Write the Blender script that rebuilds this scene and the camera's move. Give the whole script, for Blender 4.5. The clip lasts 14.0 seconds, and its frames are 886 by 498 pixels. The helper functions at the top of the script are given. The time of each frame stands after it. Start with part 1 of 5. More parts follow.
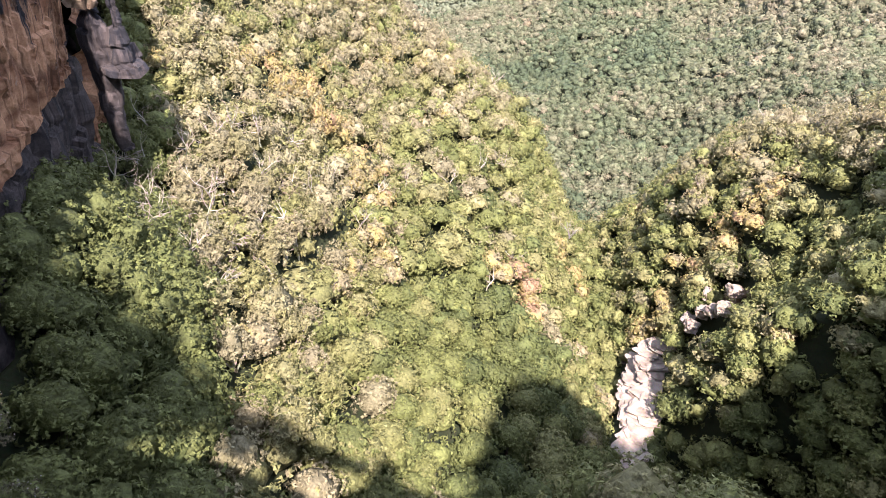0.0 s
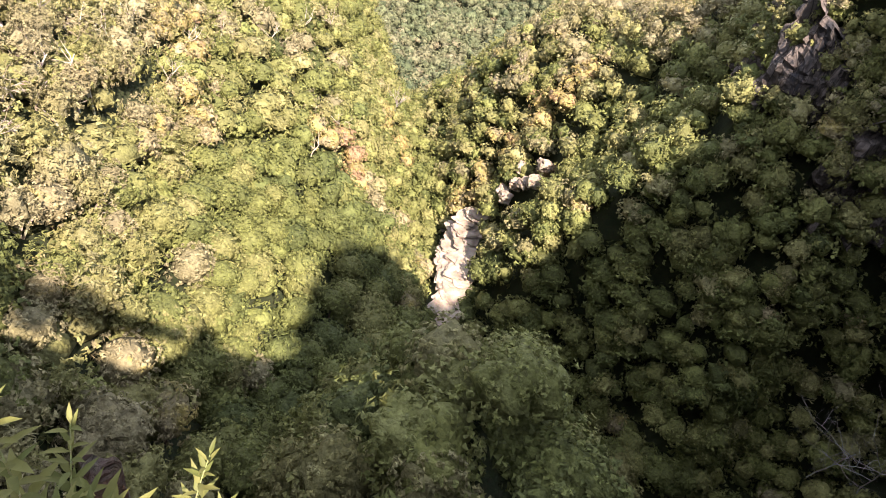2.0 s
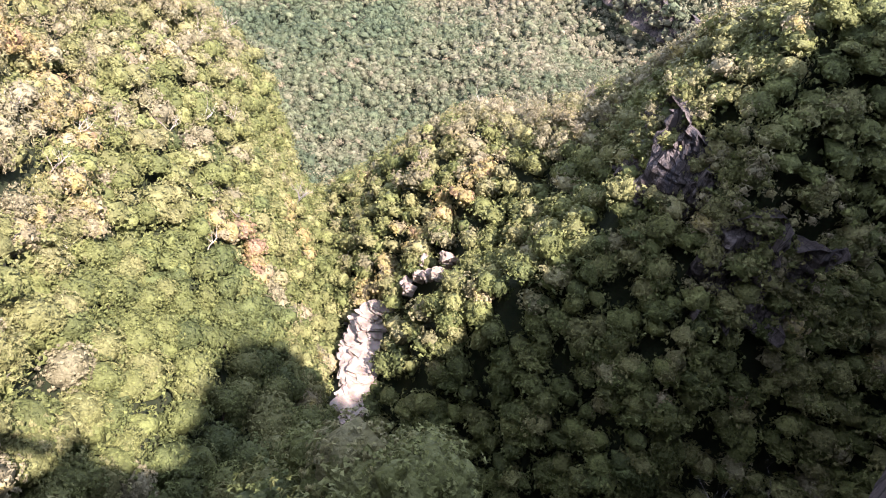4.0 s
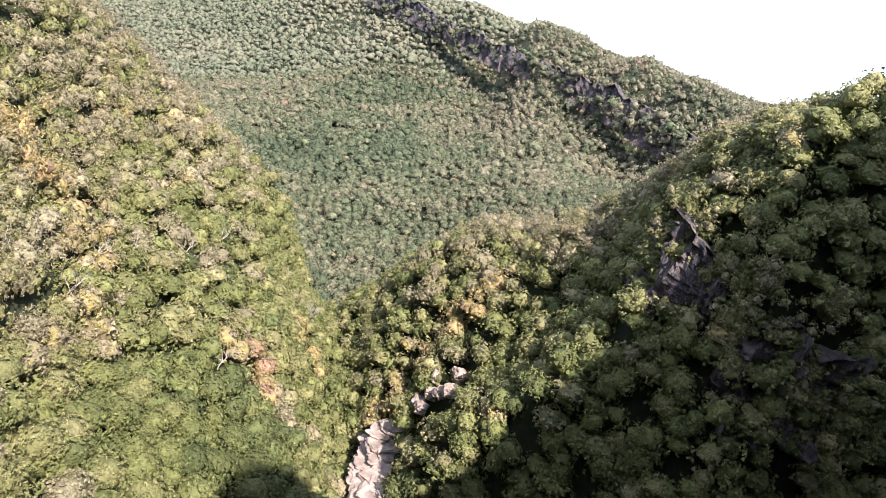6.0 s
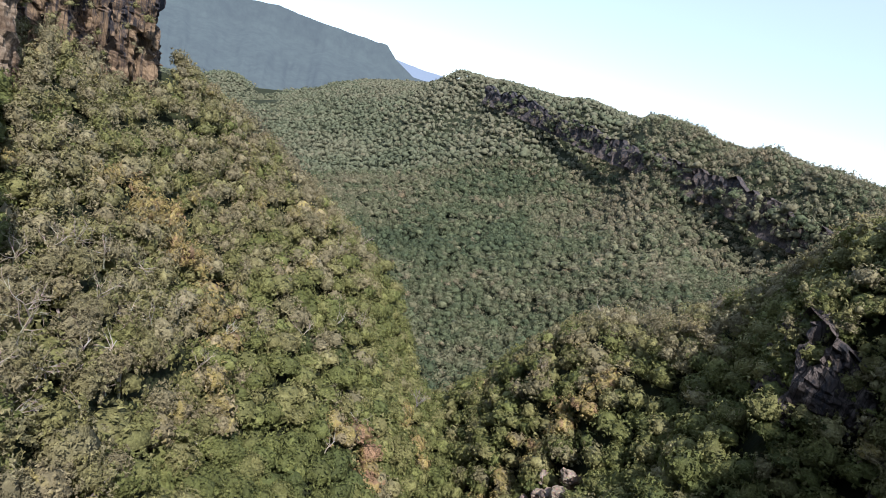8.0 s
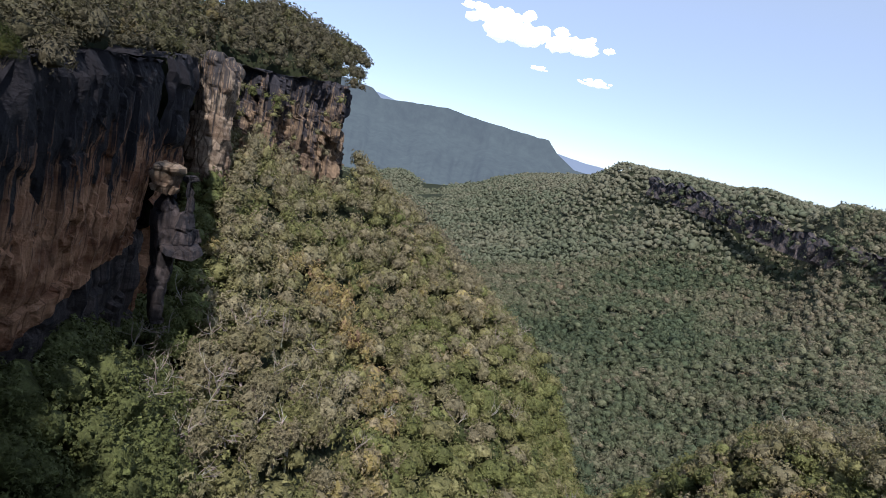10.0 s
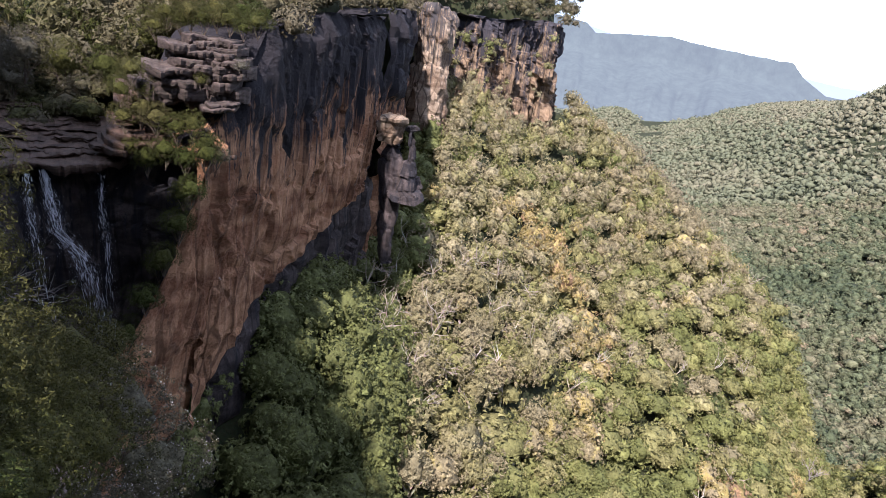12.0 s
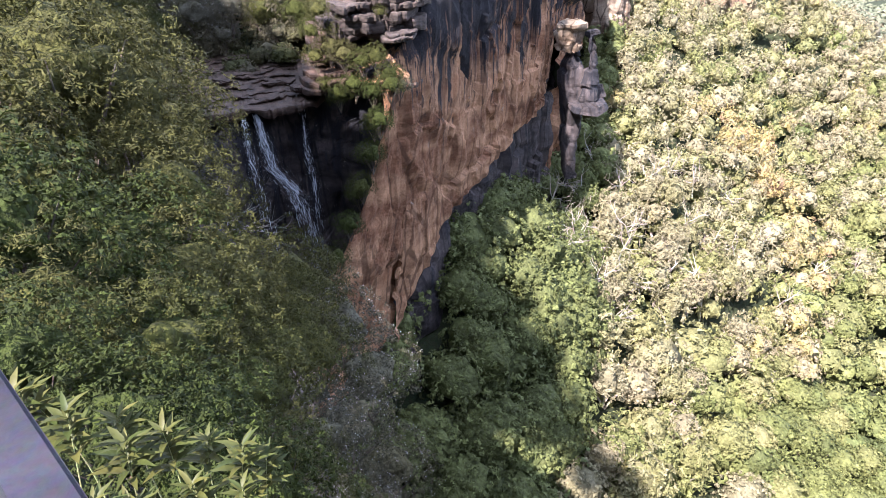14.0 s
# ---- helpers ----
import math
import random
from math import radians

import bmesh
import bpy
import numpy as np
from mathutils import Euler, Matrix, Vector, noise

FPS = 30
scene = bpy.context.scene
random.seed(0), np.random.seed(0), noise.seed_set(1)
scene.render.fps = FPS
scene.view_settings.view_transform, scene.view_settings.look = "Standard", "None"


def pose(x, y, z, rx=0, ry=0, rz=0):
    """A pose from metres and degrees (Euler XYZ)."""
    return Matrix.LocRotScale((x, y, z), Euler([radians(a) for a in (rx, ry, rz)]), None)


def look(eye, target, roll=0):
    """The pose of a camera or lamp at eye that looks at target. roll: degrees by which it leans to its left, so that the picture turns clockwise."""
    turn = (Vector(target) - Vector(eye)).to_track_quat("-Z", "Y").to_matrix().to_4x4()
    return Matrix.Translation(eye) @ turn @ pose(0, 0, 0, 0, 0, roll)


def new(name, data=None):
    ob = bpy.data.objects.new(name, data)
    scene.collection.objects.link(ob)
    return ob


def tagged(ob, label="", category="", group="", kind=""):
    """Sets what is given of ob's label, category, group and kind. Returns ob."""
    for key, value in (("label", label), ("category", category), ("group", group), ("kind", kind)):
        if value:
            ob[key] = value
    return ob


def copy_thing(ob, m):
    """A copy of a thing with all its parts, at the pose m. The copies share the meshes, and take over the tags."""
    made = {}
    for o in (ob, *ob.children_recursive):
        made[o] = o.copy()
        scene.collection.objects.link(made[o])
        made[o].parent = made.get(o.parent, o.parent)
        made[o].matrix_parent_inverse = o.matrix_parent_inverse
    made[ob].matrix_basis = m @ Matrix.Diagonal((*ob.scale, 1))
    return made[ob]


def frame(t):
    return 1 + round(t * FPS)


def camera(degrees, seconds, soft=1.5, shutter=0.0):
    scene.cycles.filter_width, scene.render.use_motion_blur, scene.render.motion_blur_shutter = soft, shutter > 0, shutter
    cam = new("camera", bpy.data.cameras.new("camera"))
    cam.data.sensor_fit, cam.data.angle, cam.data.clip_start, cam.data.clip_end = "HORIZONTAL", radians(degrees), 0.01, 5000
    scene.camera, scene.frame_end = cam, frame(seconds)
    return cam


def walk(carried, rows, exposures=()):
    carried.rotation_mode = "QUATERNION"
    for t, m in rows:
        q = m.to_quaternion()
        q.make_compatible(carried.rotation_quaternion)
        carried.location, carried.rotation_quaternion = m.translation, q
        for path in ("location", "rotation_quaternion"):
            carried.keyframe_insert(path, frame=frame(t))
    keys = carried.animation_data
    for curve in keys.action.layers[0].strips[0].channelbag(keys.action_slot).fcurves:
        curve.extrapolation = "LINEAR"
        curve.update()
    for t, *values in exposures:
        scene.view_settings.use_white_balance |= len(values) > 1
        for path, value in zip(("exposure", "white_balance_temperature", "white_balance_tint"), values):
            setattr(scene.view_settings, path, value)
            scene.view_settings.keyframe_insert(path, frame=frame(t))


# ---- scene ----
cam = camera(70.67, 14.0, soft=0.65)
EYE = (0.0, 0.0, 1.6)
PATH = [
    (0.0, pose(*EYE, 59.24, -1.58, 20.88)),
    (0.5, pose(*EYE, 53.32, -4.31, 15.97)),
    (1.0, pose(*EYE, 48.32, -7.16, 13.28)),
    (1.5, pose(*EYE, 48.13, -9.10, 11.48)),
    (2.0, pose(*EYE, 48.62, -12.12, 8.86)),
    (2.5, pose(*EYE, 50.47, -14.96, 4.77)),
    (3.0, pose(*EYE, 54.12, -17.27, 1.67)),
    (3.2, pose(*EYE, 55.32, -16.57, 2.16)),
    (5.3, pose(*EYE, 65.10, -16.97, -0.90)),
    (5.5, pose(*EYE, 66.50, -16.90, -0.84)),
    (6.0, pose(*EYE, 69.38, -15.36, 1.58)),
    (6.5, pose(*EYE, 70.93, -14.42, 4.92)),
    (7.0, pose(*EYE, 71.19, -13.98, 8.17)),
    (7.2, pose(*EYE, 71.59, -13.52, 9.12)),
    (9.3, pose(*EYE, 79.12, -14.90, 19.58)),
    (9.5, pose(*EYE, 78.65, -14.23, 21.83)),
    (10.0, pose(*EYE, 80.01, -12.17, 26.63)),
    (10.5, pose(*EYE, 78.79, -11.83, 31.62)),
    (11.0, pose(*EYE, 76.19, -10.15, 38.77)),
    (11.5, pose(*EYE, 74.21, -7.92, 43.50)),
    (12.0, pose(*EYE, 71.62, -7.33, 45.60)),
    (12.5, pose(*EYE, 69.40, -5.83, 49.59)),
    (13.0, pose(*EYE, 69.29, -2.45, 55.96)),
    (13.5, pose(*EYE, 68.64, -1.09, 58.89)),
    (14.0, pose(*EYE, 63.39, 1.98, 59.98)),
]
EXPOSURE = [(0.0, 2.95, 6250, 26), (1.0, 2.95, 7000, 18), (2.0, 3.0, 7200, 20), (3.2, 3.05, 6100, 27), (5.3, 2.75, 6250, 26), (7.2, 2.0, 5900, 15), (9.3, 0.9, 6000, 14), (10.5, 1.25, 5700, 21), (11.5, 2.0, 6100, 26), (12.0, 2.25, 6100, 26), (12.5, 2.5, 6100, 28), (13.0, 3.1, 6050, 27), (14.0, 3.3, 5850, 24)]
walk(cam, PATH, EXPOSURE)

# ---- light ----
SUN_AZ, SUN_EL = 154.0, 49.0      # azimuth clockwise from +y, elevation
world = bpy.data.worlds.new("sky")
scene.world = world
world.use_nodes = True
wn = world.node_tree.nodes
sky = wn.new("ShaderNodeTexSky")
sky.sky_type = "NISHITA"
sky.sun_disc = False
sky.sun_elevation = radians(SUN_EL)
sky.sun_rotation = radians(SUN_AZ)
sky.air_density, sky.dust_density, sky.ozone_density = 0.9, 0.0, 1.5
sky.altitude = 2500
# thin bright haze through the whole sky, over the clear blue
haze = wn.new("ShaderNodeMix")
haze.data_type = "RGBA"
haze.inputs[0].default_value = 0.75
haze.inputs[7].default_value = (1.75, 1.99, 2.18, 1)
world.node_tree.links.new(sky.outputs[0], haze.inputs[6])
world.node_tree.links.new(haze.outputs[2], wn["Background"].inputs[0])
wn["Background"].inputs[1].default_value = 0.15
sun_data = bpy.data.lights.new("sun", "SUN")
sun_data.energy, sun_data.angle, sun_data.color = 2.6, radians(1.0), (1.0, 0.94, 0.84)
sun = new("sun", sun_data)
sa, se = radians(SUN_AZ), radians(SUN_EL)
sun.matrix_world = look((math.sin(sa) * 50, math.cos(sa) * 50, 90), (0, 0, 90 - 50 * math.tan(se)))


# ---- materials ----
def material(name, rough=0.8):
    m = bpy.data.materials.new(name)
    m.use_nodes = True
    n = m.node_tree.nodes
    b = n["Principled BSDF"]
    b.inputs["Roughness"].default_value = rough
    b.inputs["Specular IOR Level"].default_value = 0.25
    return m, n, m.node_tree.links, b


def ramp(n, stops):
    r = n.new("ShaderNodeValToRGB")
    e = r.color_ramp.elements
    while len(e) < len(stops):
        e.new(0.5)
    for k, (p, c) in zip(e, stops):
        k.position, k.color = p, (*c, 1)
    return r


def noise_tex(n, scale, detail=4.0, rough=0.55):
    t = n.new("ShaderNodeTexNoise")
    t.inputs["Scale"].default_value = scale
    t.inputs["Detail"].default_value = detail
    t.inputs["Roughness"].default_value = rough
    return t


def mapped(n, l, scale, src="Object"):
    tc, mp = n.new("ShaderNodeTexCoord"), n.new("ShaderNodeMapping")
    mp.inputs["Scale"].default_value = scale
    l.new(tc.outputs[src], mp.inputs["Vector"])
    return mp.outputs["Vector"]


def mixed(n, l, kind, fac, a, b):
    m = n.new("ShaderNodeMix")
    m.data_type, m.blend_type = "RGBA", kind
    if isinstance(fac, float):
        m.inputs[0].default_value = fac
    else:
        l.new(fac, m.inputs[0])
    for s, v in ((6, a), (7, b)):
        if isinstance(v, tuple):
            m.inputs[s].default_value = (*v, 1)
        else:
            l.new(v, m.inputs[s])
    return m.outputs[2]


def bumped(n, l, b, height, strength, dist):
    bp = n.new("ShaderNodeBump")
    bp.inputs["Strength"].default_value, bp.inputs["Distance"].default_value = strength, dist
    l.new(height, bp.inputs["Height"])
    l.new(bp.outputs[0], b.inputs["Normal"])


FOREST = [(0.0, (0.070, 0.086, 0.028)), (0.25, (0.138, 0.148, 0.046)), (0.5, (0.200, 0.186, 0.076)),
          (0.7, (0.212, 0.186, 0.108)), (0.85, (0.238, 0.200, 0.114)), (0.93, (0.29, 0.23, 0.080)), (1.0, (0.26, 0.160, 0.098))]
# far leaves greyed and blued: the haze of distance is put into their colour
HAZED_FOREST = [(0.0, (0.070, 0.092, 0.050)), (0.25, (0.108, 0.124, 0.066)), (0.5, (0.156, 0.152, 0.090)),
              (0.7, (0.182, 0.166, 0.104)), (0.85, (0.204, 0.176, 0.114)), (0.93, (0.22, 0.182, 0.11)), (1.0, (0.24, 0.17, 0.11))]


def leaf_material(name, stops, by_attribute, translucent=0.3, rough=0.5, spread=0.30, mottle=0.20, grain=2.2, relief=0.22):
    """Foliage: the tint, mostly that of the species, picks the colour; every leaf spray, and on the crown masses every
    cell of a leaf-sized grain, varies a little.
    """
    m, n, l, b = material(name, rough)
    if by_attribute:
        a = n.new("ShaderNodeAttribute")
        a.attribute_name = "tint"
        tint = a.outputs["Fac"]
    else:
        o = n.new("ShaderNodeObjectInfo")
        s = n.new("ShaderNodeSeparateColor")
        l.new(o.outputs["Color"], s.inputs[0])
        tint = s.outputs[0]
    g = n.new("ShaderNodeNewGeometry")
    where = g.outputs["Position"]
    # tint wanders a little inside a crown
    wander = noise_tex(n, 0.30, 3, 0.6)
    l.new(where, wander.inputs["Vector"])
    wr = n.new("ShaderNodeMapRange")
    wr.inputs[1].default_value, wr.inputs[2].default_value, wr.inputs[3].default_value, wr.inputs[4].default_value = 0.3, 0.7, -0.10, 0.10
    l.new(wander.outputs[0], wr.inputs[0])
    add = n.new("ShaderNodeMath")
    add.use_clamp = True
    l.new(tint, add.inputs[0]), l.new(wr.outputs[0], add.inputs[1])
    r = ramp(n, stops)
    l.new(add.outputs[0], r.inputs[0])
    hv = n.new("ShaderNodeHueSaturation")
    mr = n.new("ShaderNodeMapRange")
    mr.inputs[3].default_value, mr.inputs[4].default_value = 1 - spread, 1 + spread
    l.new(g.outputs["Random Per Island"], mr.inputs[0])
    l.new(r.outputs[0], hv.inputs["Color"])
    mh = n.new("ShaderNodeMapRange")
    mh.inputs[3].default_value, mh.inputs[4].default_value = 0.475, 0.525
    l.new(wander.outputs[0], mh.inputs[0])
    l.new(mh.outputs[0], hv.inputs["Hue"])
    cells = n.new("ShaderNodeTexVoronoi")
    cells.inputs["Scale"].default_value = grain
    soft = noise_tex(n, grain * 1.7, 4, 0.7)
    l.new(where, cells.inputs["Vector"]), l.new(where, soft.inputs["Vector"])
    sep = n.new("ShaderNodeSeparateColor")
    l.new(cells.outputs["Color"], sep.inputs[0])
    both = n.new("ShaderNodeMath")
    l.new(sep.outputs[0], both.inputs[0]), l.new(soft.outputs[0], both.inputs[1])
    ms, mv = n.new("ShaderNodeMapRange"), n.new("ShaderNodeMath")
    ms.inputs[1].default_value, ms.inputs[2].default_value, ms.inputs[3].default_value, ms.inputs[4].default_value = 0.3, 1.7, 1 - 1.6 * mottle, 1 + 1.6 * mottle
    mv.operation = "MULTIPLY"
    l.new(both.outputs[0], ms.inputs[0]), l.new(ms.outputs[0], mv.inputs[0]), l.new(mr.outputs[0], mv.inputs[1])
    l.new(mv.outputs[0], hv.inputs["Value"])
    l.new(hv.outputs[0], b.inputs["Base Color"])
    t = n.new("ShaderNodeBsdfTranslucent")
    l.new(hv.outputs[0], t.inputs[0])
    if relief:
        up = n.new("ShaderNodeMath")
        up.operation = "SUBTRACT"
        l.new(soft.outputs[0], up.inputs[0]), l.new(cells.outputs["Distance"], up.inputs[1])
        bumped(n, l, b, up.outputs[0], 0.8, relief)
    mx = n.new("ShaderNodeMixShader")
    mx.inputs[0].default_value = translucent
    l.new(b.outputs[0], mx.inputs[1])
    l.new(t.outputs[0], mx.inputs[2])
    l.new(mx.outputs[0], n["Material Output"].inputs[0])
    return m


def plain(name, c1, c2, scale, rough=0.85, bump=0.4, dist=0.05, stretch=(1, 1, 1)):
    m, n, l, b = material(name, rough)
    v = mapped(n, l, stretch)
    a, c = noise_tex(n, scale, 6), noise_tex(n, scale * 9, 4)
    l.new(v, a.inputs["Vector"]), l.new(v, c.inputs["Vector"])
    r = ramp(n, [(0.3, c1), (0.7, c2)])
    l.new(a.outputs[0], r.inputs[0])
    l.new(mixed(n, l, "OVERLAY", 0.5, r.outputs[0], c.outputs[1]), b.inputs["Base Color"])
    bumped(n, l, b, c.outputs[0], bump, dist)
    return m


def cliff_material(name, tan, red, dark, streak, zmid, zspan, grain=1.0):
    """Sandstone: beds of tan and red, black water streaks hanging from the rim, cracks and pale scars."""
    m, n, l, b = material(name, 0.85)
    beds = noise_tex(n, 1.0, 8, 0.6)
    l.new(mapped(n, l, (0.06, 0.06, 0.16)), beds.inputs["Vector"])
    r = ramp(n, [(0.30, red), (0.46, tan), (0.56, tuple(0.6 * x for x in red)), (0.66, tan), (0.76, tuple(min(1, 1.35 * x) for x in tan))])
    l.new(beds.outputs[0], r.inputs[0])
    fine = noise_tex(n, 1.0, 9, 0.72)
    l.new(mapped(n, l, (1.1 * grain, 1.1 * grain, 0.22 * grain)), fine.inputs["Vector"])
    fc = ramp(n, [(0.35, (0.28, 0.28, 0.28)), (0.5, (0.47, 0.47, 0.47)), (0.65, (0.72, 0.72, 0.72))])
    l.new(fine.outputs[0], fc.inputs[0])
    grit = noise_tex(n, 1.0, 6, 0.75)
    l.new(mapped(n, l, (2.5, 2.5, 4.0)), grit.inputs["Vector"])
    col = mixed(n, l, "OVERLAY", 0.6, r.outputs[0], fc.outputs[0])
    col = mixed(n, l, "OVERLAY", 0.35, col, grit.outputs[0])
    # joints: thin dark lines, mostly upright
    wob = noise_tex(n, 0.25, 4)
    jv = n.new("ShaderNodeVectorMath")
    jv.operation = "ADD"
    l.new(mapped(n, l, (0.36 * grain, 0.36 * grain, 0.09 * grain)), jv.inputs[0]), l.new(wob.outputs[1], jv.inputs[1])
    vo = n.new("ShaderNodeTexVoronoi")
    vo.feature = "DISTANCE_TO_EDGE"
    vo.inputs["Scale"].default_value = 1.0
    l.new(jv.outputs[0], vo.inputs["Vector"])
    jr = ramp(n, [(0.0, (1, 1, 1)), (0.03, (1, 1, 1)), (0.055, (0, 0, 0))])
    l.new(vo.outputs[0], jr.inputs[0])
    jm = noise_tex(n, 0.12, 3)
    jk = ramp(n, [(0.36, (0, 0, 0)), (0.48, (1, 1, 1))])
    l.new(jm.outputs[0], jk.inputs[0])
    jj = mixed(n, l, "MULTIPLY", 1.0, jr.outputs[0], jk.outputs[0])
    col = mixed(n, l, "MIX", jj, col, tuple(0.18 * x for x in red))
    st = noise_tex(n, 1.0, 6, 0.65)
    l.new(mapped(n, l, (0.50, 0.50, 0.014)), st.inputs["Vector"])
    tc, sx = n.new("ShaderNodeTexCoord"), n.new("ShaderNodeSeparateXYZ")
    l.new(tc.outputs["Object"], sx.inputs[0])
    hgt = n.new("ShaderNodeMapRange")
    hgt.inputs[1].default_value, hgt.inputs[2].default_value = zmid - zspan, zmid + zspan
    hgt.inputs[3].default_value, hgt.inputs[4].default_value = -0.24, 0.24
    l.new(sx.outputs[2], hgt.inputs[0])
    ad = n.new("ShaderNodeMath")
    l.new(st.outputs[0], ad.inputs[0]), l.new(hgt.outputs[0], ad.inputs[1])
    sr = ramp(n, [(0.5 - streak, (0, 0, 0)), (0.60 - streak, (1, 1, 1))])
    l.new(ad.outputs[0], sr.inputs[0])
    col = mixed(n, l, "MIX", sr.outputs[0], col, dark)
    thin = noise_tex(n, 1.0, 5, 0.6)
    l.new(mapped(n, l, (2.2, 2.2, 0.035)), thin.inputs["Vector"])
    ta = n.new("ShaderNodeMath")
    l.new(thin.outputs[0], ta.inputs[0]), l.new(hgt.outputs[0], ta.inputs[1])
    tr = ramp(n, [(0.56, (0, 0, 0)), (0.62, (0.9, 0.9, 0.9))])
    l.new(ta.outputs[0], tr.inputs[0])
    col = mixed(n, l, "MIX", tr.outputs[0], col, tuple(1.3 * x for x in dark))
    pale = noise_tex(n, 1.0, 7, 0.75)
    l.new(mapped(n, l, (0.6, 0.6, 0.5)), pale.inputs["Vector"])
    pr = ramp(n, [(0.64, (0, 0, 0)), (0.70, (0.7, 0.7, 0.7))])
    l.new(pale.outputs[0], pr.inputs[0])
    col = mixed(n, l, "MIX", pr.outputs[0], col, (0.36, 0.30, 0.25))
    l.new(col, b.inputs["Base Color"])
    bumped(n, l, b, grit.outputs[0], 1.0, 0.6)
    return m


leaf_joined = leaf_material("forest_leaf", FOREST, True, 0.15, 0.65)
leaf_hazed = leaf_material("far_forest_hazed_leaf", HAZED_FOREST, True, 0.15, 0.95, 0.25, 0.20, 0.8, 0.6)
# remotest woods: a flatter ramp, with more haze mixed into the leaf colour
leaf_remote_hazed = leaf_material("remote_forest_hazed_leaf", [(p, tuple(0.45 * c + 0.55 * m for c, m in zip(col, (0.135, 0.142, 0.092)))) for p, col in HAZED_FOREST], True, 0.15, 0.95, 0.10, 0.08, 0.4, 0.2)
leaf_single = leaf_material("tree_leaf", FOREST, False, 0.15, 0.65)
SHRUB = [(0.0, (0.020, 0.034, 0.005)), (0.3, (0.033, 0.043, 0.006)), (0.55, (0.054, 0.055, 0.011)), (0.8, (0.072, 0.065, 0.021)), (1.0, (0.084, 0.077, 0.054))]
# forest colours at 0.45: shade on the cliff top is put into the leaf
leaf_scrub_shaded = leaf_material("shaded_scrub_leaf", [(p, tuple(0.45 * c for c in col)) for p, col in FOREST], True, 0.2, 0.7)
leaf_shrub = leaf_material("shrub_leaf", SHRUB, False, 0.2, 0.8, 0.3, 0.3, 9.0, 0.12)
leaf_sprig = leaf_material("sprig_leaf", [(0.0, (0.085, 0.100, 0.028)), (1.0, (0.160, 0.155, 0.050))], False, 0.35, 0.6, 0.2, 0.1, 30.0, 0.0)
leaf_rosette = leaf_material("rosette_leaf", [(0.0, (0.036, 0.048, 0.010)), (1.0, (0.080, 0.076, 0.018))], False, 0.25, 0.55, 0.2, 0.1, 30.0, 0.0)
flower_mat = plain("flower_white", (0.36, 0.32, 0.31), (0.50, 0.47, 0.45), 3.0, 0.7, 0.1)
bark_pale = plain("bark_pale", (0.24, 0.20, 0.16), (0.42, 0.38, 0.31), 1.2, 0.8, 0.4, 0.05, (1, 1, 0.3))
bark_dark = plain("bark_dark", (0.07, 0.055, 0.04), (0.16, 0.13, 0.10), 1.5, 0.9, 0.5, 0.05, (1, 1, 0.3))
bark_twig = plain("bark_twig", (0.08, 0.07, 0.065), (0.15, 0.135, 0.125), 1.5, 0.85, 0.4, 0.03)
bark_dead = plain("bark_dead", (0.20, 0.18, 0.17), (0.34, 0.31, 0.29), 1.5, 0.85, 0.4, 0.03)
# litter darkened, so that it carries the shade between the crowns
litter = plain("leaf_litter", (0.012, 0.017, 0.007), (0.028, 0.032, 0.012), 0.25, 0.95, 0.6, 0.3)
cliff_mat = cliff_material("sandstone_cliff", (0.50, 0.274, 0.150), (0.375, 0.166, 0.084), (0.020, 0.018, 0.021), 0.04, -12.0, 13.0)
head_mat = cliff_material("sandstone_headland", (0.34, 0.24, 0.15), (0.22, 0.15, 0.105), (0.045, 0.042, 0.048), 0.05, -2.0, 30.0)
# dark wet rock of the falls; the same colour carries shade in the undercut
wet_shade_mat = cliff_material("wet_shade_rock", (0.115, 0.092, 0.086), (0.072, 0.058, 0.056), (0.028, 0.027, 0.032), 0.06, -16.0, 40.0)
# bluff rock kept dark, with the shade on its faces put into the colour
bluff_shade_mat = cliff_material("bluff_shade_rock", (0.15, 0.125, 0.115), (0.10, 0.076, 0.068), (0.035, 0.035, 0.042), 0.0, -20.0, 60.0, 1.6)
band_mat = cliff_material("far_cliff", (0.125, 0.098, 0.085), (0.085, 0.068, 0.062), (0.03, 0.031, 0.038), 0.02, -20.0, 120.0)
ledge_mat = plain("ledge_rock", (0.030, 0.018, 0.012), (0.110, 0.070, 0.050), 0.9, 0.6, 0.9, 0.15, (1, 1, 6))
outcrop_mat = plain("outcrop_rock", (0.020, 0.015, 0.013), (0.120, 0.092, 0.078), 0.8, 0.85, 0.9, 0.15, (1, 1, 5))
pale_mat = cliff_material("pale_sandstone", (0.40, 0.31, 0.22), (0.30, 0.20, 0.13), (0.06, 0.055, 0.055), -0.10, -4.0, 30.0)
creek_mat = plain("creek_rock", (0.13, 0.096, 0.072), (0.37, 0.30, 0.245), 0.25, 0.7, 0.6, 0.2)
water_mat = plain("falling_water", (0.50, 0.53, 0.57), (0.72, 0.74, 0.78), 2.0, 0.35, 0.2)


